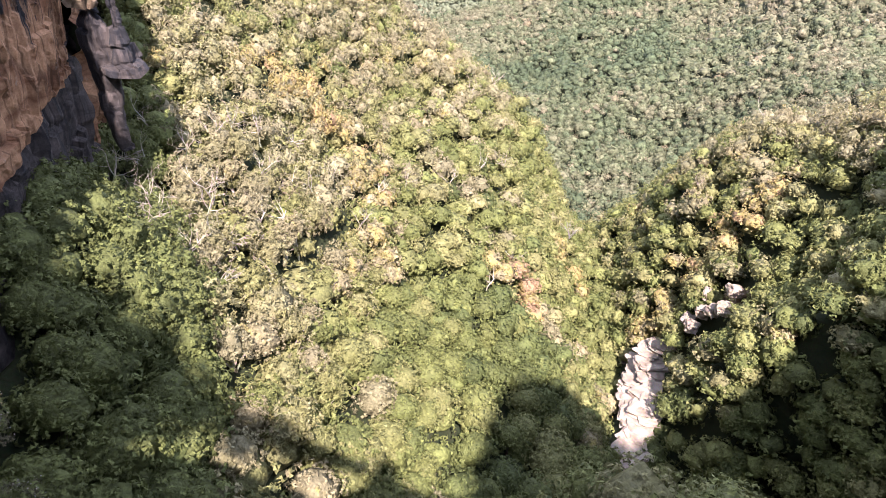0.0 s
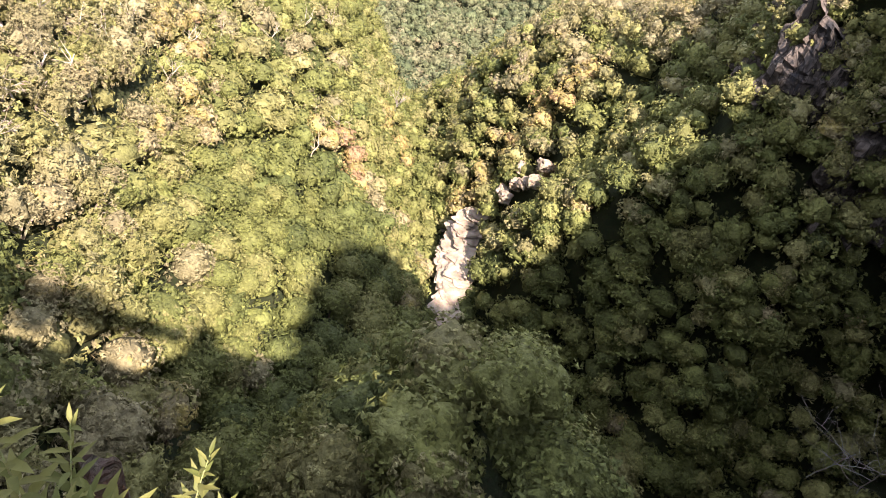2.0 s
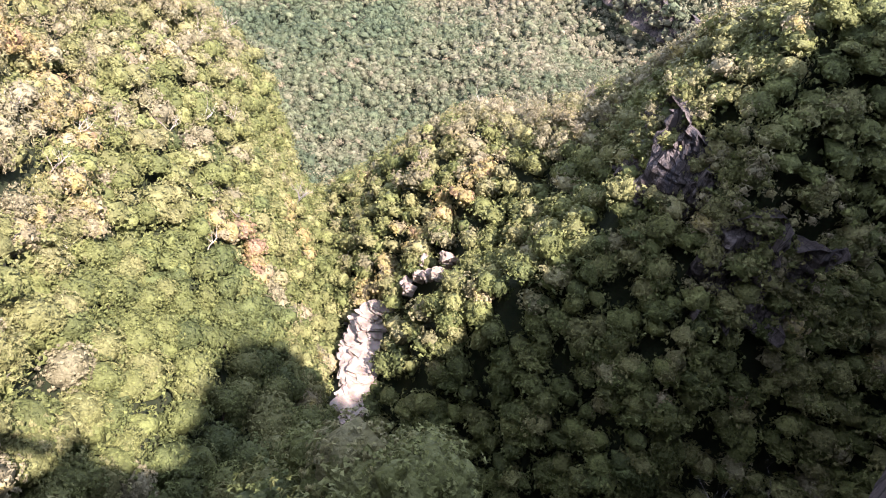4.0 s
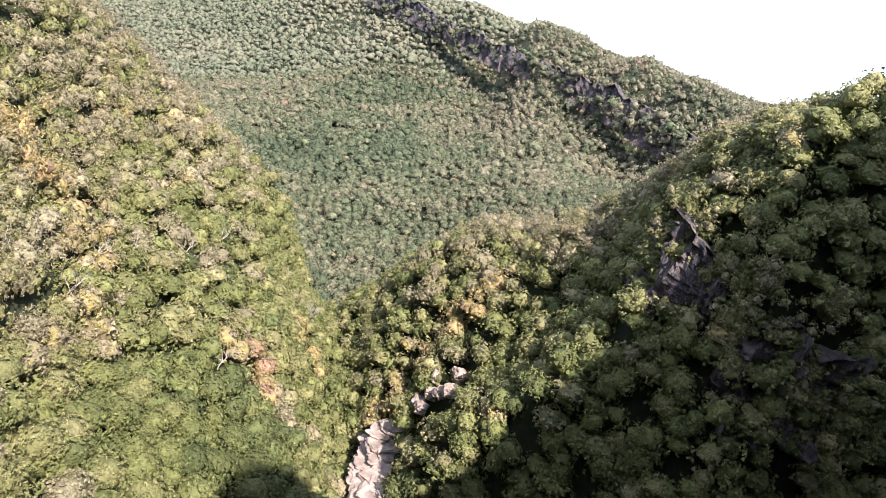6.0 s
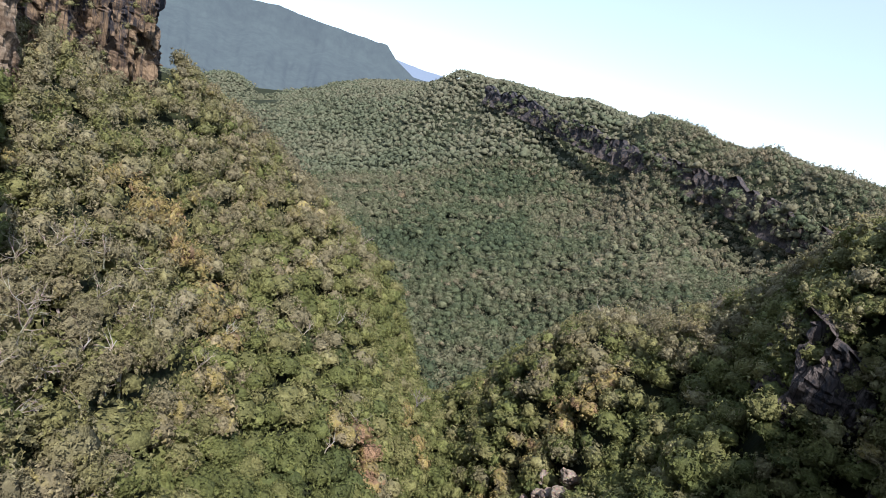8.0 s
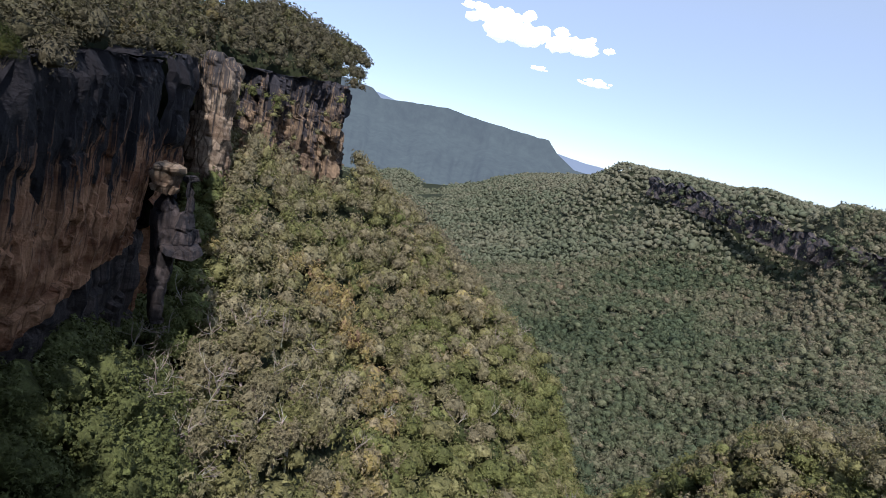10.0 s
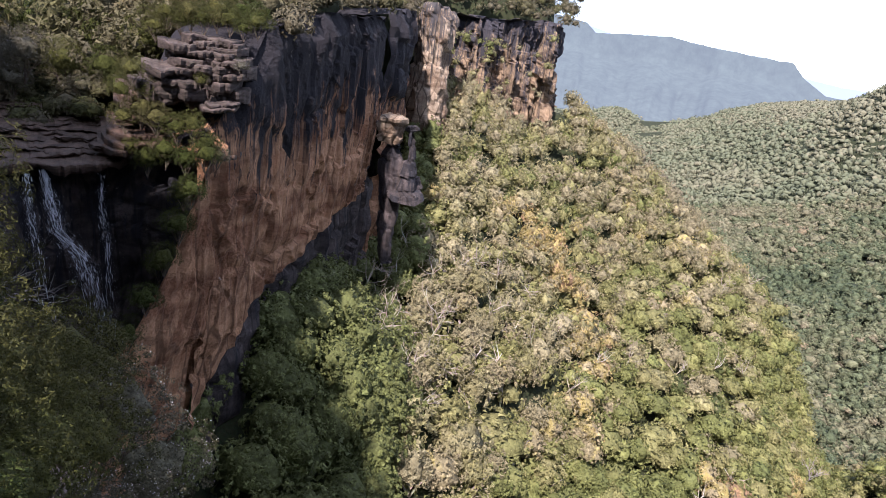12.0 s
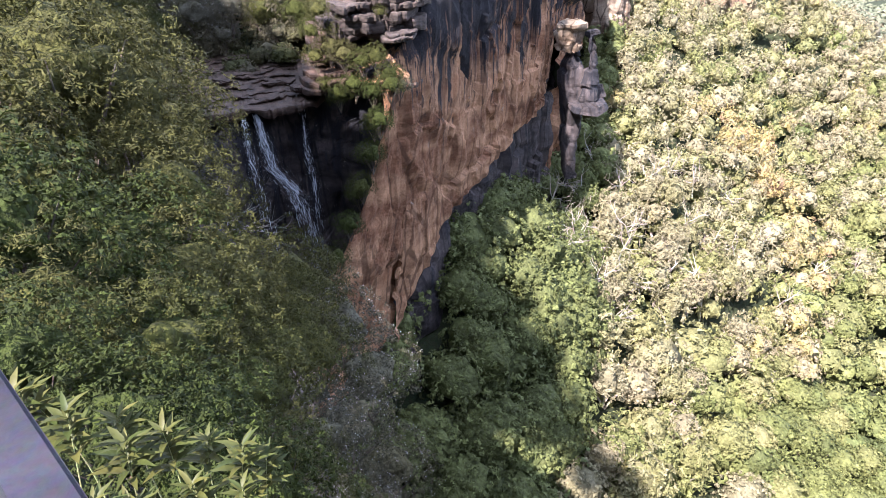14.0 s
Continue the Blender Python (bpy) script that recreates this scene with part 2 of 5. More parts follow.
# ---- mesh helpers ----
def from_arrays(name, verts, faces, mat, tint=None, smooth=False):
    """A mesh from numpy vertices (n, 3) and faces (m, 3 or 4)."""
    me = bpy.data.meshes.new(name)
    verts, faces = np.asarray(verts, np.float32), np.asarray(faces, np.int32)
    k = faces.shape[1]
    me.vertices.add(len(verts))
    me.vertices.foreach_set("co", verts.ravel())
    me.loops.add(faces.size)
    me.loops.foreach_set("vertex_index", faces.ravel())
    me.polygons.add(len(faces))
    me.polygons.foreach_set("loop_start", np.arange(0, faces.size, k, dtype=np.int32))
    if tint is not None:
        me.attributes.new("tint", "FLOAT", "POINT").data.foreach_set("value", np.asarray(tint, np.float32))
    me.polygons.foreach_set("use_smooth", np.full(len(faces), smooth))
    me.update(calc_edges=True)
    me.materials.append(mat)
    return me


def part_of(name, mesh, parent, label=""):
    ob = new(name, mesh)
    ob.parent = parent
    return tagged(ob, label)


def stack(pieces):
    """Joins (verts, faces) pairs."""
    vs, fs, n = [], [], 0
    for v, f in pieces:
        vs.append(np.asarray(v, float)), fs.append(np.asarray(f, int) + n)
        n += len(v)
    return np.concatenate(vs), np.concatenate(fs)


def unit(v):
    return v / np.maximum(np.linalg.norm(v, axis=-1, keepdims=True), 1e-9)


def leaves(rng, centres, normals, length, width, three=False):
    """Diamond-shaped leaves, one quad each, or leaf sprays of one triangle."""
    n = len(centres)
    side = unit(np.cross(normals, rng.normal(size=(n, 3))))
    along = np.cross(normals, side)
    ln = length * rng.uniform(0.7, 1.3, (n, 1))
    wd = width * rng.uniform(0.7, 1.3, (n, 1))
    if three:
        q = np.stack([centres - along * ln / 2 - side * wd / 2, centres - along * ln / 2 + side * wd / 2, centres + along * ln / 2], 1)
        return q.reshape(-1, 3), np.arange(n * 3).reshape(n, 3)
    q = np.stack([centres - along * ln / 2, centres + side * wd / 2, centres + along * ln / 2 - normals * ln * 0.12, centres - side * wd / 2], 1)
    return q.reshape(-1, 3), np.arange(n * 4).reshape(n, 4)


def limb(points, radii, sides=5):
    """A tapered tube through the points, quads."""
    p = np.asarray(points, float)
    d = unit(np.gradient(p, axis=0))
    a = unit(np.cross(d, np.array([0.31, 0.87, 0.23])))
    b = np.cross(d, a)
    ang = np.arange(sides) * 2 * np.pi / sides
    ring = p[:, None] + np.asarray(radii)[:, None, None] * (a[:, None] * np.cos(ang)[None, :, None] + b[:, None] * np.sin(ang)[None, :, None])
    f = [(i * sides + j, i * sides + (j + 1) % sides, (i + 1) * sides + (j + 1) % sides, (i + 1) * sides + j)
         for i in range(len(p) - 1) for j in range(sides)]
    return ring.reshape(-1, 3), np.array(f)


def fbm(x, y, z, octaves=4):
    return noise.fractal(Vector((x, y, z)), 0.9, 2.1, octaves)


# ---- the lie of the land: azimuth, distance and height of the canopy along ridges, gullies and slopes ----
CREEK = [(30, 100, -118), (15, 117, -124), (9, 122, -119), (3.4, 125, -119), (1.6, 166, -119), (-1.4, 188, -118),
         (-5.7, 240, -125), (-11.5, 370, -143), (-14, 560, -151), (-19, 830, -154), (-24, 1250, -153), (-28, 1800, -150)]
LEFT_SPUR = [(-34.5, 228, -9), (-32.9, 235, -13), (-28.8, 255, -27), (-24.2, 275, -44), (-19.6, 265, -59), (-15.6, 256, -70.5), (-12, 246, -77), (-11.5, 226, -90), (-8, 205, -106)]
LEFT_SLOPE = [(-47, 182, -16), (-44, 186, -8.5), (-40, 193, -14.5), (-36, 206, -20), (-40, 150, -31), (-46, 140, -28), (-40, 115, -41), (-40, 92, -52), (-40, 69, -61), (-40, 46, -67), (-25, 200, -52), (-25, 145, -67), (-25, 108, -75),
              (-25, 82, -81), (-25, 50, -84), (-50, 100, -42), (-52, 84, -34.5), (-56, 73, -38.5), (-60, 63, -43.5), (-65, 53, -49.5), (-52, 62, -53), (-58, 52, -54), (-46, 75, -52), (-75, 46, -58)]
FLOOR = [(-10, 165, -94), (-10, 122, -94), (-10, 95, -94), (-10, 60, -90), (5, 88, -103), (5, 70, -92), (19, 70, -101), (-60, 20, -80), (0, 20, -58), (40, 20, -60), (60, 20, -70), (44, 62, -102), (12.7, 49, -48.5), (20, 47, -49.5), (33, 42, -53), (4, 49, -53), (26, 44, -51), (-4, 50, -66), (16, 58, -66), (28, 54, -72), (36, 50, -80)]
DARK_WALL = [(10.6, 127, -87), (16, 126, -70.5), (19.5, 128, -57), (22.8, 131, -45), (20, 117, -122), (25, 110, -120), (26, 133, -40), (30, 131, -46), (30, 122, -84), (30, 119, -112), (40, 147, -24), (40, 142, -50),
             (40, 137, -77), (40, 134, -103), (40, 118, -116), (50, 165, -48), (50, 158, -80), (50, 140, -110), (50, 106, -112), (60, 110, -95), (60, 80, -104), (75, 70, -90), (90, 40, -80)]
BLUFF = [(23.3, 176, -11), (24.5, 160, -5), (27, 148, -2), (30.7, 140, 4), (36, 146, 7), (40, 151, 8), (50, 176, 10), (60, 215, 12), (30, 260, 6), (45, 260, 8), (60, 300, 10), (75, 240, 12)]
MID_SPUR = [(9, 145, -91), (9, 155, -84), (13, 138, -79), (13, 150, -74.8), (17, 136, -66.5), (17, 146, -62.8), (20.5, 136, -53.5), (20.5, 145, -48.6)]
FRONT_SPUR = [(1.8, 178, -97), (7.2, 171, -79.5), (13.6, 160, -63.7), (18, 152, -52.2), (21, 150, -41.5)]
SECOND_SPUR = [(21.3, 172, -19.8), (15.6, 184, -41.2), (8.4, 207, -56), (3.9, 220, -72.5), (0.9, 232, -93), (-3, 235, -112)]
FAR_BAND = [(22, 560, -54), (17.8, 620, -55), (12, 720, -43), (5, 850, -48), (-1.3, 1000, -26), (-6.6, 1150, -9)]
FAR_RIDGE = [(26, 590, 2), (20, 650, 6), (15.5, 720, 13), (10.6, 800, 19), (5.7, 900, 18), (0.6, 1050, 28), (-6.5, 1300, 34), (-10.6, 1400, 38), (-12, 1420, 8), (-14, 1450, -30), (-20, 1700, -75),
             (-29, 1900, -125), (30, 900, 6), (10, 1400, 20), (-5, 2200, 10)]
FAR_SLOPE = [(0, 560, -118), (0, 800, -97), (0, 950, -50), (10, 420, -88), (10, 600, -73), (18, 400, -69), (-10, 640, -135), (-10, 950, -99), (-10, 1150, -59), (-18, 1200, -124), (-6, 420, -136), (3, 400, -121)]
BEHIND = [(23.3, 215, -14), (21.3, 225, -40), (24, 260, -20), (27, 170, -4), (30.7, 155, 5), (30.7, 178, 5), (36, 165, 7), (40, 172, 8), (50, 205, 10), (60, 250, 12), (15.6, 255, -78), (8.4, 270, -92), (3.9, 275, -105), (0.9, 275, -118),
          (-1.4, 300, -128), (-7, 300, -133), (-11.5, 285, -118), (-15.6, 300, -100), (-19.6, 305, -88), (-24.2, 325, -68), (-28.8, 305, -58), (-32.9, 290, -42), (-33, 360, -70), (-32, 600, -130), (-33, 1000, -150), (-34, 1500, -150), (-34, 2100, -140), (-24, 2100, -120)]
BACK_RIDGE = [(26, 680, 2), (20, 740, 6), (15.5, 820, 12), (10.6, 910, 18), (5.7, 1020, 18), (0.6, 1180, 28), (-6.5, 1450, 32), (-10.6, 1520, 18), (26, 850, 3), (20, 950, 6), (12, 1150, 15), (3, 1500, 20), (22, 500, -60), (30, 500, -20)]
EDGE = [(-60, 4000, 20), (-20, 4500, -60), (20, 4500, 0), (60, 4500, 20), (100, 4500, 20), (180, 4500, 20), (-100, 4500, 20), (-35, 420, -70), (-40, 900, -80)]


def warp(x, y):
    """Shrinks far distances, so that near forms and far ridges weigh alike."""
    r = np.hypot(x, y) + 1e-6
    k = np.log1p(r / 40) / r
    return np.stack([x * k, y * k], -1)


def kernel(d2):
    return 0.5 * d2 * np.log(d2 + 1e-12)


class Surface:
    """A thin-plate surface over guide points (x, y, z)."""

    def __init__(self, pts, warped=True):
        pts = np.array(pts, float)
        self.warped = warped
        self.p = self.to(pts[:, 0], pts[:, 1])
        n = len(pts)
        k = kernel(((self.p[:, None] - self.p[None]) ** 2).sum(-1)) + np.eye(n) * 1e-3
        q = np.concatenate([np.ones((n, 1)), self.p], 1)
        a = np.block([[k, q], [q.T, np.zeros((3, 3))]])
        self.w = np.linalg.solve(a, np.concatenate([pts[:, 2], np.zeros(3)]))

    def to(self, x, y):
        return warp(x, y) if self.warped else np.stack([x, y], -1) / 50.0

    def __call__(self, x, y):
        x, y = np.asarray(x, float), np.asarray(y, float)
        s = self.to(x.ravel(), y.ravel())
        out = np.empty(len(s))
        for i in range(0, len(s), 20000):
            c = s[i:i + 20000]
            k = kernel(((c[:, None] - self.p[None]) ** 2).sum(-1))
            out[i:i + 20000] = k @ self.w[:-3] + self.w[-3] + c @ self.w[-2:]
        return out.reshape(x.shape)


def polar(az, d, z=0.0):
    return (d * math.sin(radians(az)), d * math.cos(radians(az)), z)


canopy = Surface([polar(*p) for line in (CREEK, LEFT_SPUR, LEFT_SLOPE, FLOOR, DARK_WALL, BLUFF, MID_SPUR, FRONT_SPUR, SECOND_SPUR, FAR_BAND, FAR_RIDGE, FAR_SLOPE, BEHIND, BACK_RIDGE, EDGE) for p in line])
# heights of the plateau: the shade hill beside the lookout, the bank about the falls, the cliff top beyond
# an unseen hill, added to cast shade on the right wall and bluff
SHADE_HILL = [(12, -7, 0), (20, -9, 1), (26, -9, 20), (32, -9, 37), (38, -9, 47), (46, -6, 50), (54, 2, 38), (60, 10, 15), (66, 18, 9), (72, 32, 11), (77, 50, 14), (82, 58, 23), (88, 61, 33), (93, 64, 42), (100, 67, 54), (118, 74, 64), (60, -20, 34), (80, 0, 14), (100, 40, 34), (160, 30, 52),
        (150, -40, 30), (400, -500, 20)]
# the high rise at the back is unseen, added to shade the falls shelf
BANK_TOP = [(0, -3, 0), (0, -14, 1), (0, -30, 2), (0, -60, 4), (-25, -20, 2), (-66, -27, 34), (-85, -28, 42), (-112, -28, 42), (-34, -14, 14), (-60, -15, 20), (-6, -1, -5), (-11, 0, -9), (-13, 5.5, -15), (-20, 8, -17), (-22, -2, -13), (-40, 8, -16), (-42, -6, -13), (-62, 13, -15),
            (-62, 20, -13.5), (-57, 26, -10), (-62, 35, -3), (-68, 46, 2.0), (-65, -50, 44), (-30, -34, 18), (0, -500, 10)]
CLIFF_TOP = [(-72, 14, -13), (-78, 8, -12.5), (-100, 2, -11), (-85, 24, -8), (-90, -14, -8), (-80, 66, 3.5), (-105, 95, 6), (-142, 130, 10), (-127, 179, 12), (-137, 173, 16), (-152, 178, 23), (-171, 184, 31), (-142, 142, 13), (-157, 150, 21),
             (-105, 85, 9), (-86, 60, 7), (-190, 216, 31), (-120, 60, 8), (-110, 30, 2), (-150, -10, 2), (-300, 300, 25), (-600, -200, 20)]
plateau = Surface(SHADE_HILL + BANK_TOP + CLIFF_TOP, False)
RIM = [(700, -120), (220, 40), (114, 80), (86, 68), (70, 55), (66, 33), (55, 12), (46, -2), (33, -5), (6, -1.5), (0, -1.2), (-4, -0.6), (-11, 4), (-22, 7), (-36, 8.5), (-50, 9), (-58, 9.5), (-64, 12), (-67, 15), (-67, 20), (-61, 24), (-56, 26), (-54.5, 28), (-80, 67),
       (-86, 72), (-108, 96), (-136, 123), (-136, 134), (-128, 156), (-121, 178), (-142, 210), (-250, 330), (-420, 480), (-1500, 1200), (-4600, 2400), (-4600, -4600), (4600, -4600), (4600, -900)]


def inside(x, y):
    """Signed distance into the plateau, metres (positive inside)."""
    x, y = np.asarray(x, float), np.asarray(y, float)
    best, odd = np.full(x.shape, 1e18), np.zeros(x.shape, bool)
    for (ax, ay), (bx, by) in zip(RIM, RIM[1:] + RIM[:1]):
        dx, dy = bx - ax, by - ay
        t = np.clip(((x - ax) * dx + (y - ay) * dy) / (dx * dx + dy * dy), 0, 1)
        best = np.minimum(best, (x - ax - t * dx) ** 2 + (y - ay - t * dy) ** 2)
        cross = (ay > y) != (by > y)
        if dy:
            odd ^= cross & (x < (y - ay) * dx / dy + ax)
    return np.where(odd, 1, -1) * np.sqrt(best)


def top_height(x, y):
    r = np.hypot(x, y)
    return np.where(r > 700, 20.0, plateau(x, y))


def creek_gap(x, y):
    """Distance from the bare reach of the creek."""
    (ax, ay, _), (bx, by, _) = polar(4.0, 119), polar(2.8, 158)
    dx, dy = bx - ax, by - ay
    t = np.clip(((x - ax) * dx + (y - ay) * dy) / (dx * dx + dy * dy), 0, 1)
    return np.hypot(x - ax - t * dx, y - ay - t * dy)


def ground_height(x, y):
    s = inside(x, y)
    # the forest floor lies a tree's height in from the canopy, square to the slope
    gap = np.clip((creek_gap(x, y) - 1.0) / 7.0, 0.12, 1)
    fx, fy = (canopy(x + 1, y) - canopy(x - 1, y)) / 2, (canopy(x, y + 1) - canopy(x, y - 1)) / 2
    g = np.sqrt(fx * fx + fy * fy) + 1e-6
    k = 5.5 * gap * g / np.sqrt(1 + g * g) / g * np.clip((g - 0.7) / 0.8, 0, 1) * (np.hypot(x, y) < 320)
    low = canopy(x - fx * k, y - fy * k) - 8.0 * gap / np.sqrt(1 + np.minimum(g, 2.0) ** 2)
    low = np.where(g < 0.7, canopy(x, y) - 8.0 * gap, np.minimum(low, canopy(x, y) - 4.0 * gap))
    k = np.clip((s - 8.5) / 2.5, 0, 1)
    k = k * k * (3 - 2 * k)
    return low * (1 - k) + top_height(x, y) * k


def spread(lo, hi, fine, reach):
    a = list(np.arange(lo, hi + fine / 2, fine))
    step = fine
    while a[-1] < reach:
        step *= 1.13
        a.append(a[-1] + step)
    step = fine
    while a[0] > -reach:
        step *= 1.13
        a.insert(0, a[0] - step)
    return np.array(a)


gx, gy = spread(-125, 130, 1.8, 4600), spread(-30, 200, 1.8, 4600)
GX, GY = np.meshgrid(gx, gy)
GZ = ground_height(GX, GY)
ni, nj = GX.shape
idx = np.arange(ni * nj).reshape(ni, nj)
quads = np.stack([idx[:-1, :-1], idx[:-1, 1:], idx[1:, 1:], idx[1:, :-1]], -1).reshape(-1, 4)
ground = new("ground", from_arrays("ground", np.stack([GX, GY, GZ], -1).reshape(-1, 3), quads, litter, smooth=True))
tagged(ground, "forest floor of leaf litter through gorge and plateau", "ground", kind="structure")


# ---- cliffs ----
def cliff(name, line, mat, label, step=0.9, rough=1.6, overhang=0.0, flute=0.8, cap=5.0, seed=0.0, bed=4.5, smooth=False, ragged=0.8, lip=1.2, joint=0.0):
    """A rock face along line: points (x, y, top, foot); faces to the right of the way along it. overhang: how far the foot is set back."""
    p = np.array(line, float)
    seg = np.hypot(*(p[1:, :2] - p[:-1, :2]).T)
    s = np.concatenate([[0], np.cumsum(seg)])
    u = np.arange(0, s[-1] + step, step)
    c = np.stack([np.interp(u, s, p[:, k]) for k in range(4)], 1)
    d = unit(np.gradient(c[:, :2], axis=0))
    for _ in range(3):
        d[1:-1] = unit(d[:-2] + d[1:-1] + d[2:])
    out = np.stack([d[:, 1], -d[:, 0]], 1)
    rows = max(6, int((c[:, 2] - c[:, 3]).max() / step))
    capn = max(2, int(cap / 1.5))
    verts = []
    for i in range(len(u)):
        x, y, zt, zb = c[i]
        zt = zt + ragged * fbm(x * 0.16 / max(1.0, ragged * 0.5) + seed, y * 0.16 / max(1.0, ragged * 0.5), 3.0)
        for j in range(capn):
            k = cap * (1 - j / capn)
            verts.append((x - out[i, 0] * k, y - out[i, 1] * k, zt - 0.1 * k + 0.4 * fbm(x * 0.3, y * 0.3 + k, seed)))
        for j in range(rows + 1):
            v = j / rows
            z = zt + (zb - zt) * v
            bz = z / bed + 0.6 * fbm(x * 0.05, y * 0.05, seed + 5)
            block = noise.cell(Vector((u[i] / (bed * 0.9) + seed, math.floor(bz) * 1.7, 2.0)))
            o = rough * (0.9 * fbm(x * 0.09 + seed, y * 0.09, z * 0.06, 5) + 0.6 * (block - 0.5)
                         + 0.35 * fbm(x * 0.5, y * 0.5, z * 0.35 + seed, 3) - 0.35 * max(0.0, 1 - 6 * (bz - math.floor(bz))))
            o += flute * fbm(u[i] * 0.35 + seed, z * 0.03, 1.0, 3)
            if joint:
                w = u[i] + 1.2 * fbm(u[i] * 0.1, z * 0.07, seed + 2)
                o += joint * (noise.cell(Vector((w / 3.1 + seed, 7.0 + math.floor(z / 17 + 0.4 * w / 9), 0))) + 0.5 * noise.cell(Vector((w / 1.3 + seed, 3.0 + math.floor(z / 5 + 0.3 * w), 5))) - 0.75)
            o -= overhang * v * v
            o -= lip * max(0.0, 1 - v * 12)
            verts.append((x + out[i, 0] * o, y + out[i, 1] * o, z))
    m = capn + rows + 1
    ix = np.arange(len(u) * m).reshape(len(u), m)
    f = np.stack([ix[:-1, :-1], ix[:-1, 1:], ix[1:, 1:], ix[1:, :-1]], -1).reshape(-1, 4)
    ob = new(name, from_arrays(name, verts, f, mat, smooth=smooth))
    return tagged(ob, label, "cliff", kind="structure")


cliff("cliff", [(-47.0, 11.0, -33, -44), (-49.4, 15, -28, -44), (-51.4, 19, -23, -43), (-52.8, 22.6, -17.5, -42), (-54.2, 26, -10, -40.5)], cliff_mat,
      "red-brown sandstone wall below the falls alcove", 0.5, 0.6, 3.0, 0.1, 0.06, 3.0, 6.0, lip=0.0, joint=0.5)
LIP = [(-53.9, 25.2, -10.5, -41), (-54.2, 26, -10, -40.5), (-57, 31, -6, -34.5), (-60, 35.5, 0.5, -31), (-66, 45, 3, -28), (-73, 56, 3.5, -25.5), (-80, 66.5, 4, -24), (-84, 71, 4, -23)]
cliff("cliff", LIP, cliff_mat, "sheer sandstone cliff, red-brown with black water streaks", 0.5, 0.75, 2.0, 0.15, 12.0, 3.0, 8.0, joint=0.5)
# recessed wall, the shade under the lip put into its dark colour
cliff("cliff", [(-52.5, 9, -36, -70)] + [(x - 5.0, y + 2.8, f + 3, -70) for x, y, t, f in LIP], wet_shade_mat, "undercut below the cliff lip, shade put into its colour", 0.9, 1.2, 0.0, 0.6, 0.5, 3.0, 5.0)
cliff("cliff", [(-30, 7.5, -18.5, -70), (-42, 8.6, -18, -66), (-50, 9.0, -17.5, -66), (-58, 9.6, -16, -66), (-63, 12.4, -14.0, -66), (-65, 15.5, -13.8, -66), (-65, 19, -13.6, -66), (-61.5, 22.8, -13, -40), (-59, 24.2, -12, -40), (-57.5, 25.5, -11, -40)], wet_shade_mat,
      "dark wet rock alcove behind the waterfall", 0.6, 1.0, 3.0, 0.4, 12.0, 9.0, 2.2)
cliff("cliff", [(-84, 71, 5, -44), (-87, 76, 6, -42), (-96, 85, 6, -36), (-110, 98, 7, -30), (-126, 112, 8, -26), (-137, 123, 10, -24)], cliff_mat,
      "shaded sandstone cliff running back behind the pillar", 0.9, 1.6, 2.0, 1.0, 12.0, 5.0, 5.0)
cliff("cliff", [(1.27 * a, 1.27 * b, c, d) for a, b, c, d in ((-107, 97, 10.5, -22), (-105.5, 103, 10, -21), (-107, 107, 9.5, -20), (-108, 111, 10, -19), (-103.5, 114, 9.5, -19), (-104.5, 120, 10.5, -20), (-100.5, 124, 11, -22),
                                                            (-101, 131, 11.5, -25), (-98.5, 135, 12, -29), (-98.5, 139, 11.5, -32), (-104, 148, 11, -32), (-116, 158, 11, -32))],
      head_mat, "columned sandstone headland under a wooded rim", 0.8, 2.2, -1.0, 1.6, 12.0, 7.0, 11.0, joint=2.6)
cliff("rock_buttress", [(*polar(a, d)[:2], t, f) for a, d, t, f in ((-48.3, 171, 8.5, -22), (-47.3, 166, 10.5, -22), (-46.3, 164, 10.8, -22), (-45.6, 165, 9.2, -22), (-45.0, 170, 9.8, -22), (-44.7, 178, 9.5, -22))],
      pale_mat, "pale tan sandstone buttress standing out at the cliff's end", 0.7, 1.6, -1.2, 1.2, 6.0, 61.0, 6.0)
# runs on round the unseen hill that is added to cast shade
cliff("cliff", [(220, 42, 66, -70), (113, 82, 64, -70), (97, 75, 58, -70), (90, 71, 52, -70), (86.5, 69, 46, -70), (84, 67, 39, -70), (82, 66, 32, -72), (75, 60, 20, -76), (70, 54, 16, -80), (67.5, 43, 13, -86), (64.5, 33, 12, -90), (60, 22, 11, -90), (56, 15, 14, -90), (52.5, 10, 32, -90), (49, 4, 45, -86), (44.5, -0.5, 49, -80), (38, -3.0, 46, -76), (32, -3.5, 36, -70), (26, -3.2, 20, -70), (20, -2, 1, -70), (6, -0.2, -2.5, -70), (0, 0.5, -2.0, -70), (-4, 0.2, -6, -70), (-11, 4.0, -16, -70), (-22, 7.0, -18.0, -70), (-31, 8.2, -18.5, -70)], wet_shade_mat,
      "sandstone cliff below the lookout and round the unseen shade hill", 1.4, 1.0, 4.0, 0.8, 12.0, 13.0, 5.0)


def pts(rows, top, foot):
    """Cliff line from (azimuth, distance, elevation of the top, elevation of the foot)."""
    return [(*polar(a, d)[:2], 1.6 + d * math.tan(radians(t)) + top, 1.6 + d * math.tan(radians(f)) + foot) for a, d, t, f in rows]


